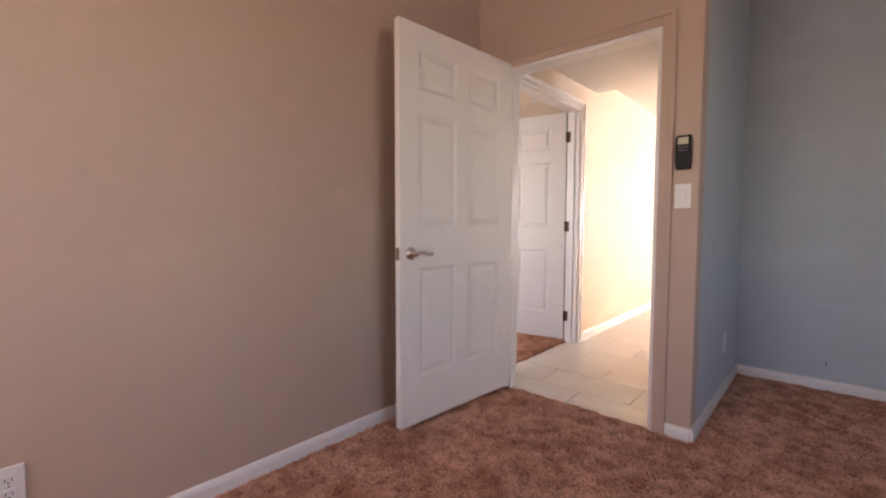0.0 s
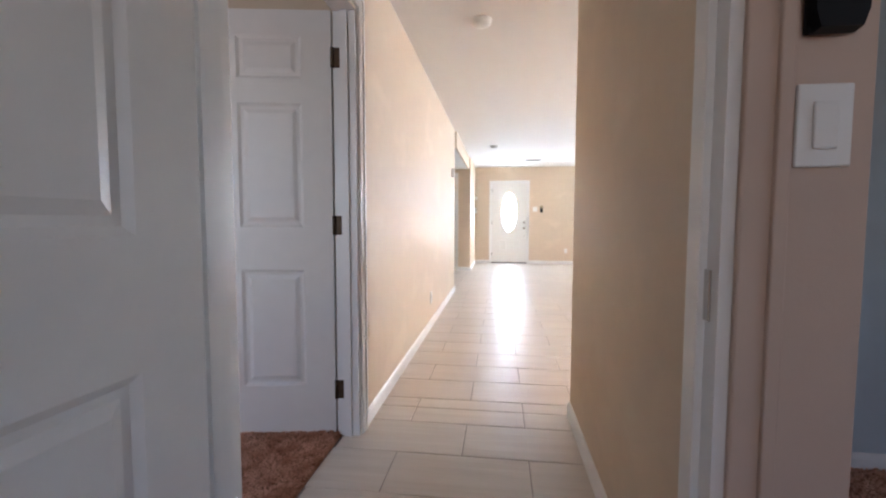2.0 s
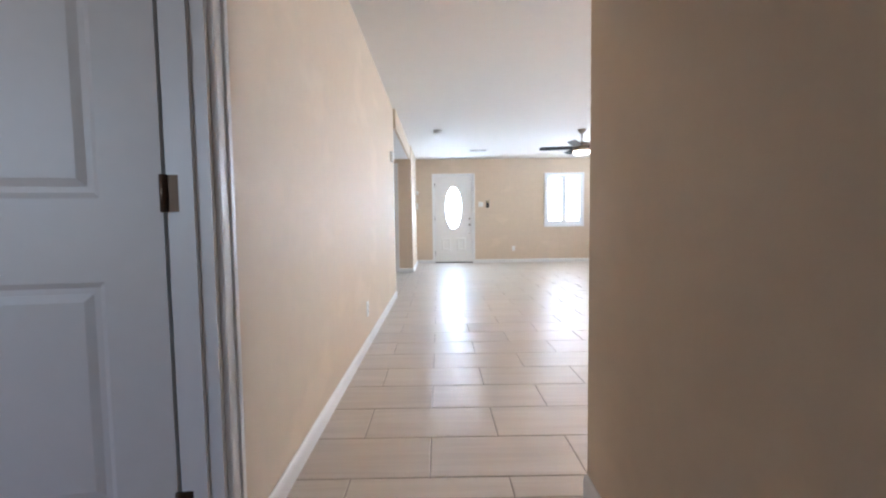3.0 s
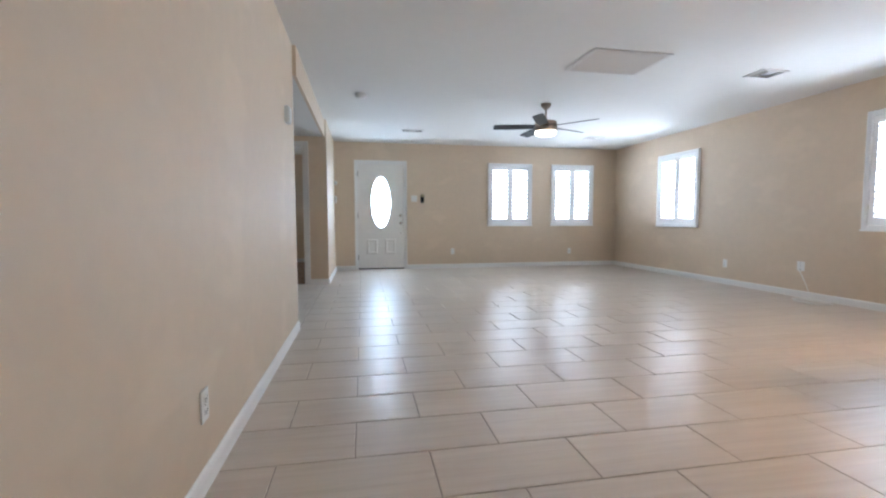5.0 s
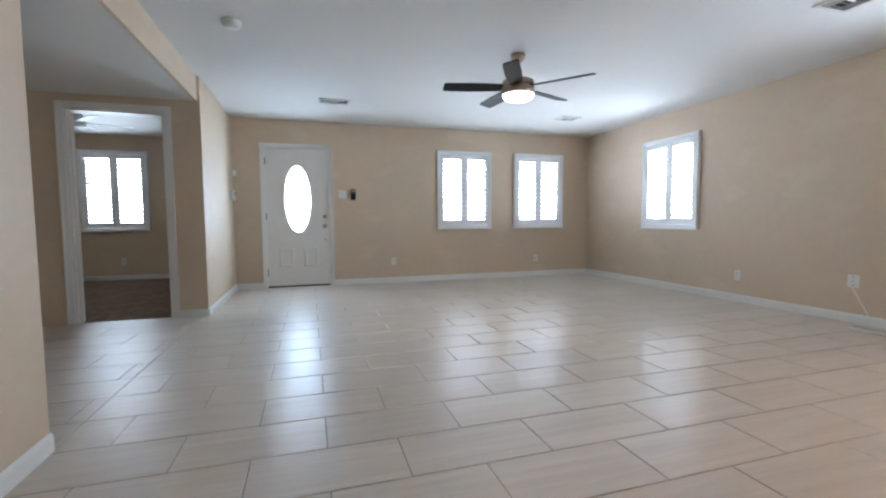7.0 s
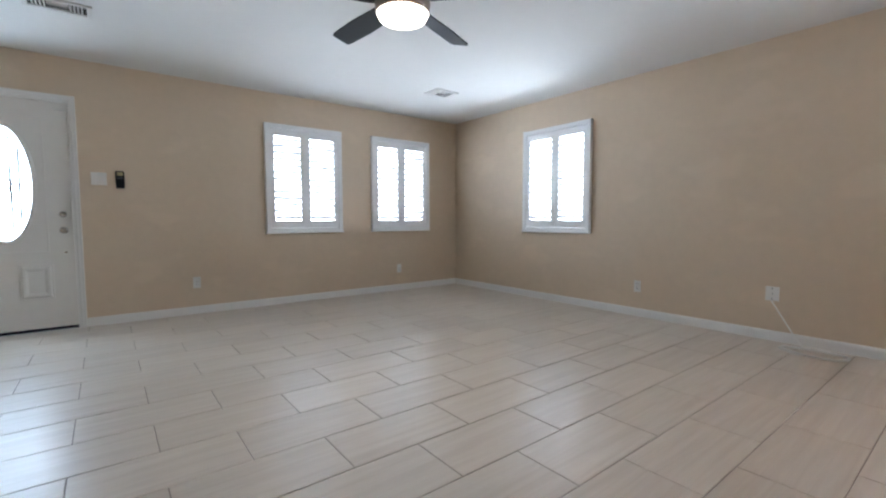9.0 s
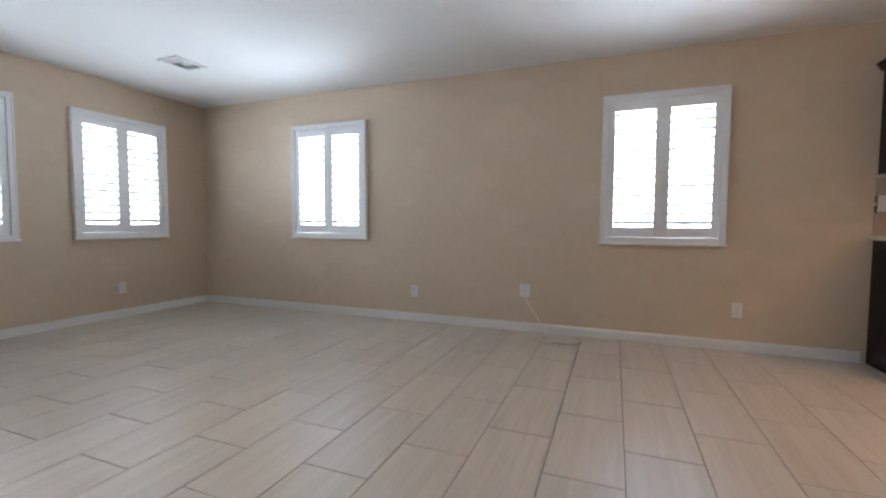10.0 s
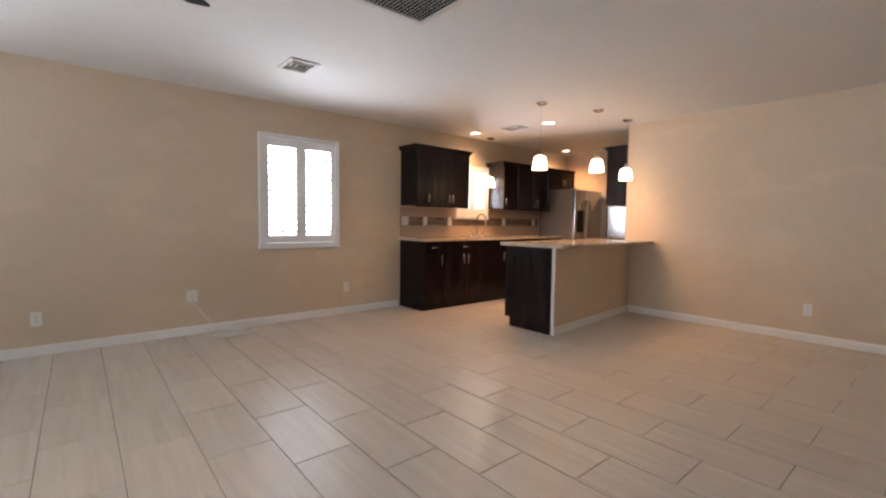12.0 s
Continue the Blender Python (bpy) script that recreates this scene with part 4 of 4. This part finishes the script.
def base_unit(y0, y1, doors, drawers, pulls):
    """A base unit: drawers over doors; pulls say at which side each door's handle stands (+1: higher y)."""
    ob = thing("base_cabinet", "dark espresso shaker base cabinet under the granite top", "cabinet", "wall base cabinets")
    fx = RIGHT - 0.52
    bm = bmesh.new()
    prof = [(fx, 0.10), (fx, 0.876), (RIGHT, 0.876), (RIGHT, 0.0), (fx + 0.03, 0.0), (fx + 0.03, 0.10)]
    a = [bm.verts.new((x, y0, z)) for x, z in prof]
    b = [bm.verts.new((x, y1, z)) for x, z in prof]
    bm.faces.new(a)
    bm.faces.new(b)
    for i in range(6):
        bm.faces.new((a[i], a[(i + 1) % 6], b[(i + 1) % 6], b[i]))
    bmesh.ops.recalc_face_normals(bm, faces=bm.faces)
    part("body", bm, M_ESP, ob)
    w = (y1 - y0) / drawers
    for i in range(drawers):
        p, q = y0 + i * w + 0.003, y0 + (i + 1) * w - 0.003
        dr = shaker("drawer_front", fx, p, q, 0.735, 0.865, ob)
        bar_pull(dr, fx - 0.02, (p + q) / 2, 0.80, 0.12, "y")
    w = (y1 - y0) / doors
    for i in range(doors):
        p, q = y0 + i * w + 0.003, y0 + (i + 1) * w - 0.003
        do = shaker("door", fx, p, q, 0.11, 0.725, ob)
        bar_pull(do, fx - 0.02, (q - 0.035) if pulls[i] > 0 else (p + 0.035), 0.64, 0.13, "z")
    return ob


base_unit(2.172, 2.465, 1, 1, (-1,))
base_unit(1.41, 2.169, 2, 1, (1, -1))
base_unit(0.60, 1.407, 2, 1, (1, -1))
base_unit(-0.40, 0.597, 2, 2, (1, -1))


def wall_unit(y0, y1, z0, z1, doors, deep=0.33, ends=(False, False)):
    """A wall unit with doors (from, to, handle side) and a crown."""
    ob = thing("wall_cabinet", "dark espresso shaker wall cabinet with crown moulding", "cabinet", "kitchen wall cabinets")
    fx = RIGHT - deep
    part("body", boxes((fx, RIGHT, y0, y1, z0, z1)), M_ESP, ob)
    for p, q, side in doors:
        do = shaker("door", fx, p + 0.002, q - 0.002, z0 + 0.004, z1 - 0.02, ob)
        bar_pull(do, fx - 0.02, (q - 0.03) if side > 0 else (p + 0.03), z0 + 0.10, 0.11, "z")
    bm = bmesh.new()
    for o, z, h in ((0.022, z1 - 0.018, 0.018), (0.034, z1, 0.02), (0.048, z1 + 0.02, 0.016)):
        box(bm, fx - o, RIGHT, y0 - (o if ends[0] else 0), y1 + (o if ends[1] else 0), z, z + h, bevel=0.004)
    part("crown", bm, M_ESP, ob, "espresso crown moulding")
    part("light_rail", boxes((fx - 0.01, fx + 0.015, y0, y1, z0 - 0.022, z0), bevel=0.003), M_ESP, ob)
    return ob


wall_unit(1.55, 2.46, 1.335, 2.06, ((1.55, 1.90, 1), (1.90, 2.25, -1), (2.25, 2.46, -1)), ends=(True, True))
wall_unit(-0.30, 0.84, 1.335, 2.0, ((-0.30, 0.08, 1), (0.08, 0.46, -1), (0.46, 0.84, 1)), ends=(False, True))
wall_unit(-1.0, -0.305, 1.70, 2.0, ((-1.0, -0.655, 1), (-0.655, -0.305, -1)))

# worktop, backsplash
top = tagged(mesh_object("worktop", boxes((RIGHT - 0.55, RIGHT, -0.42, 2.485, 0.878, 0.915), bevel=0.006), M_GRAN), "speckled beige granite worktop on the base cabinets", "worktop")
sp = tagged(new("backsplash"), "tan tile backsplash with a dark mosaic strip", "backsplash", kind="structure")
part("lower_field", boxes((RIGHT - 0.010, RIGHT, -0.42, 2.47, 0.917, 1.07)), M_SPLASH, sp)
part("upper_field", boxes((RIGHT - 0.010, RIGHT, -0.42, 2.47, 1.19, 1.31)), M_SPLASH, sp)
rng = random.Random(4)
pal = [mat("mosaic_dark", (0.12, 0.09, 0.075), 0.25, var=0.2), mat("mosaic_brown", (0.19, 0.13, 0.10), 0.25, var=0.2), mat("mosaic_grey", (0.22, 0.18, 0.155), 0.25, var=0.15), M_MOSAIC]
strips = [bmesh.new() for _ in pal]
for r in range(5):
    y = -0.42
    while y < 2.46:
        w = rng.choice((0.05, 0.08, 0.12))
        box(strips[rng.randrange(4)], RIGHT - 0.011 - rng.random() * 0.002, RIGHT, y, min(y + w - 0.002, 2.47), 1.0715 + r * 0.0235, 1.0715 + r * 0.0235 + 0.0215)
        y += w
for b, m_ in zip(strips, pal):
    part("mosaic_strip", b, m_, sp, "dark glass mosaic")["kind"] = "stuff"
for y in (2.40, 2.06, 1.615, 0.46, -0.30):
    plate("outlet", "white outlet set in the kitchen backsplash", "outlet", pose(RIGHT - 0.013, y, 1.132, 0, 0, -90), w=0.115 if y > 2.3 else 0.075, kind="outlet" if y < 1.6 else "rocker", group="backsplash outlets")
structure(mesh_object("trim_window_sill", boxes((RIGHT - 0.03, RIGHT, KW[0] - 0.03, KW[1] + 0.03, KW[2] - 0.035, KW[2] - 0.016), bevel=0.004), M_TRIM), "white kitchen window sill", "window sill")

# faucet and sink
fc = thing("faucet", "satin nickel gooseneck kitchen faucet behind the sink", "faucet", "", pose(RIGHT - 0.10, 1.14, 0.915))
part("body", lathe([(0, 0), (0.028, 0), (0.026, 0.012), (0.014, 0.02), (0.013, 0.09), (0, 0.09)], 20), M_NICKEL, fc)
arc = [(0, 0, 0.08), (0, 0, 0.24)] + [(-0.09 + 0.09 * math.cos(a), 0, 0.24 + 0.09 * math.sin(a)) for a in [math.pi * i / 10 for i in range(1, 10)]] + [(-0.183, 0, 0.21), (-0.187, 0, 0.17)]
part("spout", tube(arc, 0.011, 12), M_NICKEL, fc)
for s in (-1, 1):
    k = part("tap", lathe([(0, 0), (0.022, 0), (0.018, 0.02), (0.012, 0.035), (0.016, 0.05), (0, 0.058)], 16, Matrix.Translation((0, s * 0.11, 0))), M_NICKEL, fc)
    part("tap_lever", tube([(0, s * 0.11, 0.05), (0, s * 0.17, 0.062)], 0.006, 8), M_NICKEL, k)

# refrigerator
fr = thing("refrigerator", "stainless side-by-side refrigerator with an ice dispenser", "refrigerator")
F0, F1, FXF, FH = -1.24, -0.44, 5.0, 1.68
part("cabinet", boxes((FXF + 0.06, RIGHT - 0.03, F0, F1, 0.02, FH), bevel=0.006), M_FRIDGESIDE, fr, "grey painted metal side")
mid = F1 - 0.33
fd_ = part("freezer_door", boxes((FXF, FXF + 0.055, mid + 0.003, F1, 0.08, FH - 0.01), bevel=0.012), M_STEEL, fr)
fd2 = part("fridge_door", boxes((FXF, FXF + 0.055, F0, mid - 0.003, 0.08, FH - 0.01), bevel=0.012), M_STEEL, fr)
part("dispenser", boxes((FXF - 0.004, FXF + 0.02, mid + 0.07, F1 - 0.06, 0.98, 1.34), bevel=0.004), M_BLACK, fd_, "black ice and water dispenser")
for d_, y in ((fd_, mid + 0.04), (fd2, mid - 0.04)):
    part("handle", tube([(FXF, y, 0.5), (FXF - 0.05, y, 0.54), (FXF - 0.05, y, 1.46), (FXF, y, 1.5)], 0.012, 10), M_STEEL, d_, "steel bar handle")
part("hinge_cover", boxes((FXF + 0.01, FXF + 0.10, F1 - 0.06, F1 - 0.01, FH, FH + 0.02), bevel=0.004), M_FRIDGESIDE, fr)
part("toe_grille", boxes((FXF + 0.03, FXF + 0.06, F0 + 0.01, F1 - 0.01, 0.0, 0.075), bevel=0.003), M_BLACK, fr)

# peninsula: half wall, cabinet, granite top
PX, PY, SKEW = 3.535, 2.115, 0.088            # the half wall runs slightly askew to the room


def skewed(ob):
    """Shear the side towards the living room along the half wall's line."""
    for v in ob.data.vertices:
        if v.co.x < PX + 0.06:
            v.co.x += SKEW * (PY - v.co.y)
    return ob


skewed(wall("wall_peninsula", "x", PX, PX + 0.03, SOUTH, PY, 0, 0.875, M_WALL, label="beige painted half wall under the peninsula top"))
structure(mesh_object("trim_half_wall_end", boxes((PX - 0.006, PX + 0.032, PY, PY + 0.014, 0, 0.874), bevel=0.003), M_TRIM), "white trim board on the half wall's end", "trim")
skewed(baseboard("baseboard", "x", PX, -1, SOUTH, PY + 0.014))
pc = thing("peninsula_cabinet", "dark espresso base cabinet run behind the half wall", "cabinet")
skewed(part("body", boxes((PX + 0.033, 4.165, SOUTH, PY + 0.012, 0.10, 0.876), (PX + 0.033, 4.095, SOUTH, PY + 0.012, 0.0, 0.10)), M_ESP, pc))
part("end_panel", boxes((PX + 0.034, 4.165, PY + 0.012, PY + 0.026, 0.10, 0.876), (PX + 0.034, 4.095, PY + 0.012, PY + 0.026, 0.0, 0.10)), M_ESP, pc, "plain dark espresso end panel")
for i in range(3):
    y0 = SOUTH + i * 0.60
    part("door", boxes((4.165, 4.185, y0 + 0.003, y0 + 0.597, 0.11, 0.865), bevel=0.003), M_ESP, pc)
bm = bmesh.new()
out = [(4.215, SOUTH), (4.215, 2.18), (3.465, 2.18), (3.415, 2.165), (3.39, 2.12), (3.385, 2.06), (3.385, SOUTH)]
lo = [bm.verts.new((x, y, 0.878)) for x, y in out]
hi = [bm.verts.new((x, y, 0.915)) for x, y in out]
bm.faces.new(lo)
bm.faces.new(hi)
for i in range(len(out)):
    bm.faces.new((lo[i], lo[(i + 1) % len(out)], hi[(i + 1) % len(out)], hi[i]))
bmesh.ops.recalc_face_normals(bm, faces=bm.faces)
bmesh.ops.bevel(bm, geom=[e for e in bm.edges if abs(e.verts[0].co.z - e.verts[1].co.z) < 1e-4], offset=0.007, segments=2, affect="EDGES")
tagged(mesh_object("worktop", bm, M_GRAN), "speckled beige granite peninsula top with an overhang", "worktop")

# cabinet and microwave on the other kitchen wall
cb = thing("wall_cabinet", "dark espresso wall cabinet with crown above the microwave", "cabinet", "kitchen wall cabinets")
part("body", boxes((3.762, 4.08, -0.70, 0.19, 1.37, 2.12)), M_ESP, cb)
part("end_panel", boxes((3.762, 4.10, 0.19, 0.205, 1.37, 2.12)), M_ESP, cb)
bm = bmesh.new()
for o, z in ((0.012, 2.105), (0.026, 2.122), (0.04, 2.14)):
    box(bm, 3.762, 4.10 + o, -0.70, 0.205 + o, z, z + 0.017, bevel=0.003)
part("crown", bm, M_ESP, cb)
cnt = thing("base_cabinet", "dark espresso base cabinet under the microwave", "cabinet", "inner base cabinets")
part("body", boxes((3.762, 4.25, -1.2, SOUTH - 0.004, 0.0, 0.876)), M_ESP, cnt)
tagged(mesh_object("worktop", boxes((3.762, 4.27, -1.2, SOUTH - 0.004, 0.878, 0.915), bevel=0.005), M_GRAN), "beige granite worktop under the microwave", "worktop")
mw = thing("microwave", "stainless steel microwave oven under the wall cabinet", "microwave", "", pose(3.765, 0.18, 0.917))
part("case", boxes((0.0, 0.32, -0.55, 0.0, 0.012, 0.44), bevel=0.006), M_STEEL, mw)
part("door", boxes((0.32, 0.345, -0.54, -0.01, 0.02, 0.43), bevel=0.005), M_BLACK, mw, "black glass door")
for x in (0.04, 0.28):
    for y in (-0.5, -0.05):
        part("foot", lathe([(0, 0), (0.012, 0), (0.012, 0.014), (0, 0.014)], 10, Matrix.Translation((x, y, 0))), M_BLACK, mw)

# ---- pendants and downlights ----


def pendant(x, y, drop, lit=True, watts=2.8, grp="peninsula pendants"):
    """Canopy, rod and a lit glass bell; drop is the height of the shade's rim above the floor."""
    ob = thing("pendant_lamp", "nickel pendant with a lit white glass bell shade", "pendant lamp", grp, pose(x, y, CEIL))
    d = drop - CEIL
    part("canopy", lathe([(0, 0), (0.06, 0), (0.058, -0.012), (0.03, -0.022), (0, -0.024)], 24), M_NICKEL, ob)
    part("cord", lathe([(0, -0.02), (0.0008, -0.02), (0.0008, d + 0.15), (0, d + 0.15)], 8), M_NICKEL, ob)
    part("socket", lathe([(0, d + 0.19), (0.012, d + 0.19), (0.02, d + 0.165), (0.022, d + 0.135), (0, d + 0.13)], 16), M_NICKEL, ob)
    part("shade", lathe([(0.025, d + 0.138), (0.05, d + 0.135), (0.062, d + 0.115), (0.07, d + 0.08), (0.077, d + 0.03), (0.078, d), (0.074, d + 0.002), (0.066, d + 0.08), (0.055, d + 0.12), (0.025, d + 0.13)], 28), M_SHADE, ob, "lit white glass bell shade")
    bulb("pendant_bulb", x, y, drop + 0.05, watts, 0.03)


pendant(3.86, 1.98, 1.69)
pendant(3.61, 1.29, 1.70)
pendant(3.62, 0.62, 1.66)
pendant(5.56, 0.97, 1.655, watts=0.6, grp="sink pendant")


def downlight(x, y, watts=122):
    ob = thing("downlight", "white recessed ceiling downlight, lit warm", "downlight", "kitchen downlights", pose(x, y, CEIL))
    part("trim_ring", lathe([(0.062, -0.001), (0.085, -0.001), (0.085, -0.006), (0.07, -0.009), (0.062, -0.003)], 28), M_PLAST, ob)
    part("lens", lathe([(0, -0.004), (0.062, -0.004), (0.062, -0.001), (0, -0.001)], 28), M_CAN, ob, "glowing lens")
    spot("downlight_beam", x, y, CEIL - 0.02, watts)


downlight(5.44, 1.40, 95)
downlight(4.36, 1.18, 100)
downlight(5.44, -0.80, 100)

# ---- carpet pile by the bedroom doorway, frayed over the threshold ----


def pile(name, parent, x0, x1, y0, y1, count, seed, fray=0.0):
    """Bent tufts of yarn, clumped; with fray, a row that spills past the carpet's edge."""
    r = random.Random(seed)
    pv, pf = [], []
    for _ in range(count):
        x, y = r.uniform(x0, x1), r.uniform(y0, y1)
        clump = math.sin(x * 31 + 2.3 * math.sin(y * 17)) * math.sin(y * 37 + 1.7 * math.sin(x * 23))
        ang = r.uniform(0, 2 * math.pi) if not fray else r.uniform(0.2 * math.pi, 0.8 * math.pi)
        reach = r.uniform(0.006, 0.016) if not fray else r.uniform(0.008, fray) * (0.7 + 0.5 * clump)
        h = 0.0075 + 0.0035 * clump + r.uniform(-0.002, 0.002)
        w = r.uniform(0.004, 0.007)
        dx, dy = math.cos(ang), math.sin(ang)
        s = len(pv)
        for f, z in ((0.0, 0.010), (0.45, 0.0125 + h), (1.0, 0.0125 + h * (0.55 if not fray else -0.9))):
            k = w * (1.0 - 0.45 * f)
            pv += [(x + dx * reach * f - dy * k, y + dy * reach * f + dx * k, z), (x + dx * reach * f + dy * k, y + dy * reach * f - dx * k, z)]
        pf += [(s, s + 1, s + 3, s + 2), (s + 2, s + 3, s + 5, s + 4)]
    pm = bpy.data.meshes.new(name)
    pm.from_pydata(pv, [], pf)
    pm.materials.append(M_YARN)
    po = new(name, pm)
    po.parent = parent
    po["kind"] = "stuff"


carpet = bpy.data.objects["floor_bedroom"]
pile("carpet_pile", carpet, BX0 + 0.015, 2.7, -3.75, DOORW + 0.008, 95000, 11)
pile("carpet_pile", carpet, 1.20, 2.9, DOORW + 0.008, NICHE - 0.015, 32000, 14)
pile("carpet_fray", carpet, DO0 + 0.02, DO1 - 0.02, DOORW - 0.006, DOORW + 0.010, 1500, 12, 0.034)
carpet2 = bpy.data.objects["floor_second_bedroom"]
pile("carpet_pile", carpet2, -0.9, -0.095, D20 + 0.02, D21 - 0.02, 9000, 13)

# ---- the tiles themselves ----
TX, TY, GAP = 0.593, 0.305, 0.0045
X0, Y0 = 0.2165, 0.127


def tile_mesh(name, w, d):
    bm = bmesh.new()
    e, z = 0.002, 0.0
    lo = [bm.verts.new(p) for p in ((0, 0, -0.008), (w, 0, -0.008), (w, d, -0.008), (0, d, -0.008))]
    md = [bm.verts.new(p) for p in ((0, 0, z - e * 0.7), (w, 0, z - e * 0.7), (w, d, z - e * 0.7), (0, d, z - e * 0.7))]
    hi = [bm.verts.new(p) for p in ((e, e, z), (w - e, e, z), (w - e, d - e, z), (e, d - e, z))]
    for a, b in ((lo, md), (md, hi)):
        for i in range(4):
            bm.faces.new((a[i], a[(i + 1) % 4], b[(i + 1) % 4], b[i]))
    bm.faces.new(hi)
    bm.normal_update()
    me = bpy.data.meshes.new(name)
    bm.to_mesh(me)
    bm.free()
    me.materials.append(M_TILE)
    return me


REGIONS = ((0.0, RIGHT, SOUTH, FRONT), (-0.09, 1.06, DOORW + 0.012, SOUTH), (-1.75, 0.0, 4.42, 7.185), (3.76, RIGHT, KEND, SOUTH))
floor_ob = bpy.data.objects["floor"]
cache = {}
singles, rest = 0, []
for n in range(-12, 32):
    ya, yb = Y0 + n * TY, Y0 + (n + 1) * TY
    off = X0 + (TX / 2 if n % 2 else 0)
    for k in range(-6, 12):
        xa, xb = off + k * TX, off + (k + 1) * TX
        for i, (rx0, rx1, ry0, ry1) in enumerate(REGIONS):
            lo_x, hi_x, lo_y, hi_y = max(xa, rx0), min(xb, rx1), max(ya, ry0), min(yb, ry1)
            # tiles run on between living room, hall and alcove
            if hi_x - lo_x < 0.02 or hi_y - lo_y < 0.02:
                continue
            w, d = round(hi_x - lo_x - GAP, 4), round(hi_y - lo_y - GAP, 4)
            near = i == 1 or (i == 0 and lo_x < 4.6 and 0.3 < lo_y < 8.0)
            if near and singles < 300:
                key = (w, d)
                if key not in cache:
                    cache[key] = tile_mesh("tile", w, d)
                ob = new("tile", cache[key])
                ob.parent = floor_ob
                ob.location = (lo_x + GAP / 2, lo_y + GAP / 2, 0.0)
                ob.rotation_euler = (radians(rng.uniform(-0.03, 0.03)), radians(rng.uniform(-0.02, 0.02)), 0)
                singles += 1
            else:
                rest.append((lo_x + GAP / 2, lo_y + GAP / 2, w, d))
verts, faces = [], []
for x, y, w, d in rest:
    s = len(verts)
    verts += [(x, y, -0.008), (x + w, y, -0.008), (x + w, y + d, -0.008), (x, y + d, -0.008), (x, y, -0.001), (x + w, y, -0.001), (x + w, y + d, -0.001), (x, y + d, -0.001),
              (x + 0.002, y + 0.002, 0), (x + w - 0.002, y + 0.002, 0), (x + w - 0.002, y + d - 0.002, 0), (x + 0.002, y + d - 0.002, 0)]
    for a in (0, 4):
        faces += [(s + a + i, s + a + (i + 1) % 4, s + a + 4 + (i + 1) % 4, s + a + 4 + i) for i in range(4)]
    faces.append((s + 8, s + 9, s + 10, s + 11))
me = bpy.data.meshes.new("tiles")
me.from_pydata(verts, [], faces)
me.materials.append(M_TILE)
tiles = new("tiles", me)
tiles.parent = floor_ob
tiles["kind"] = "stuff"
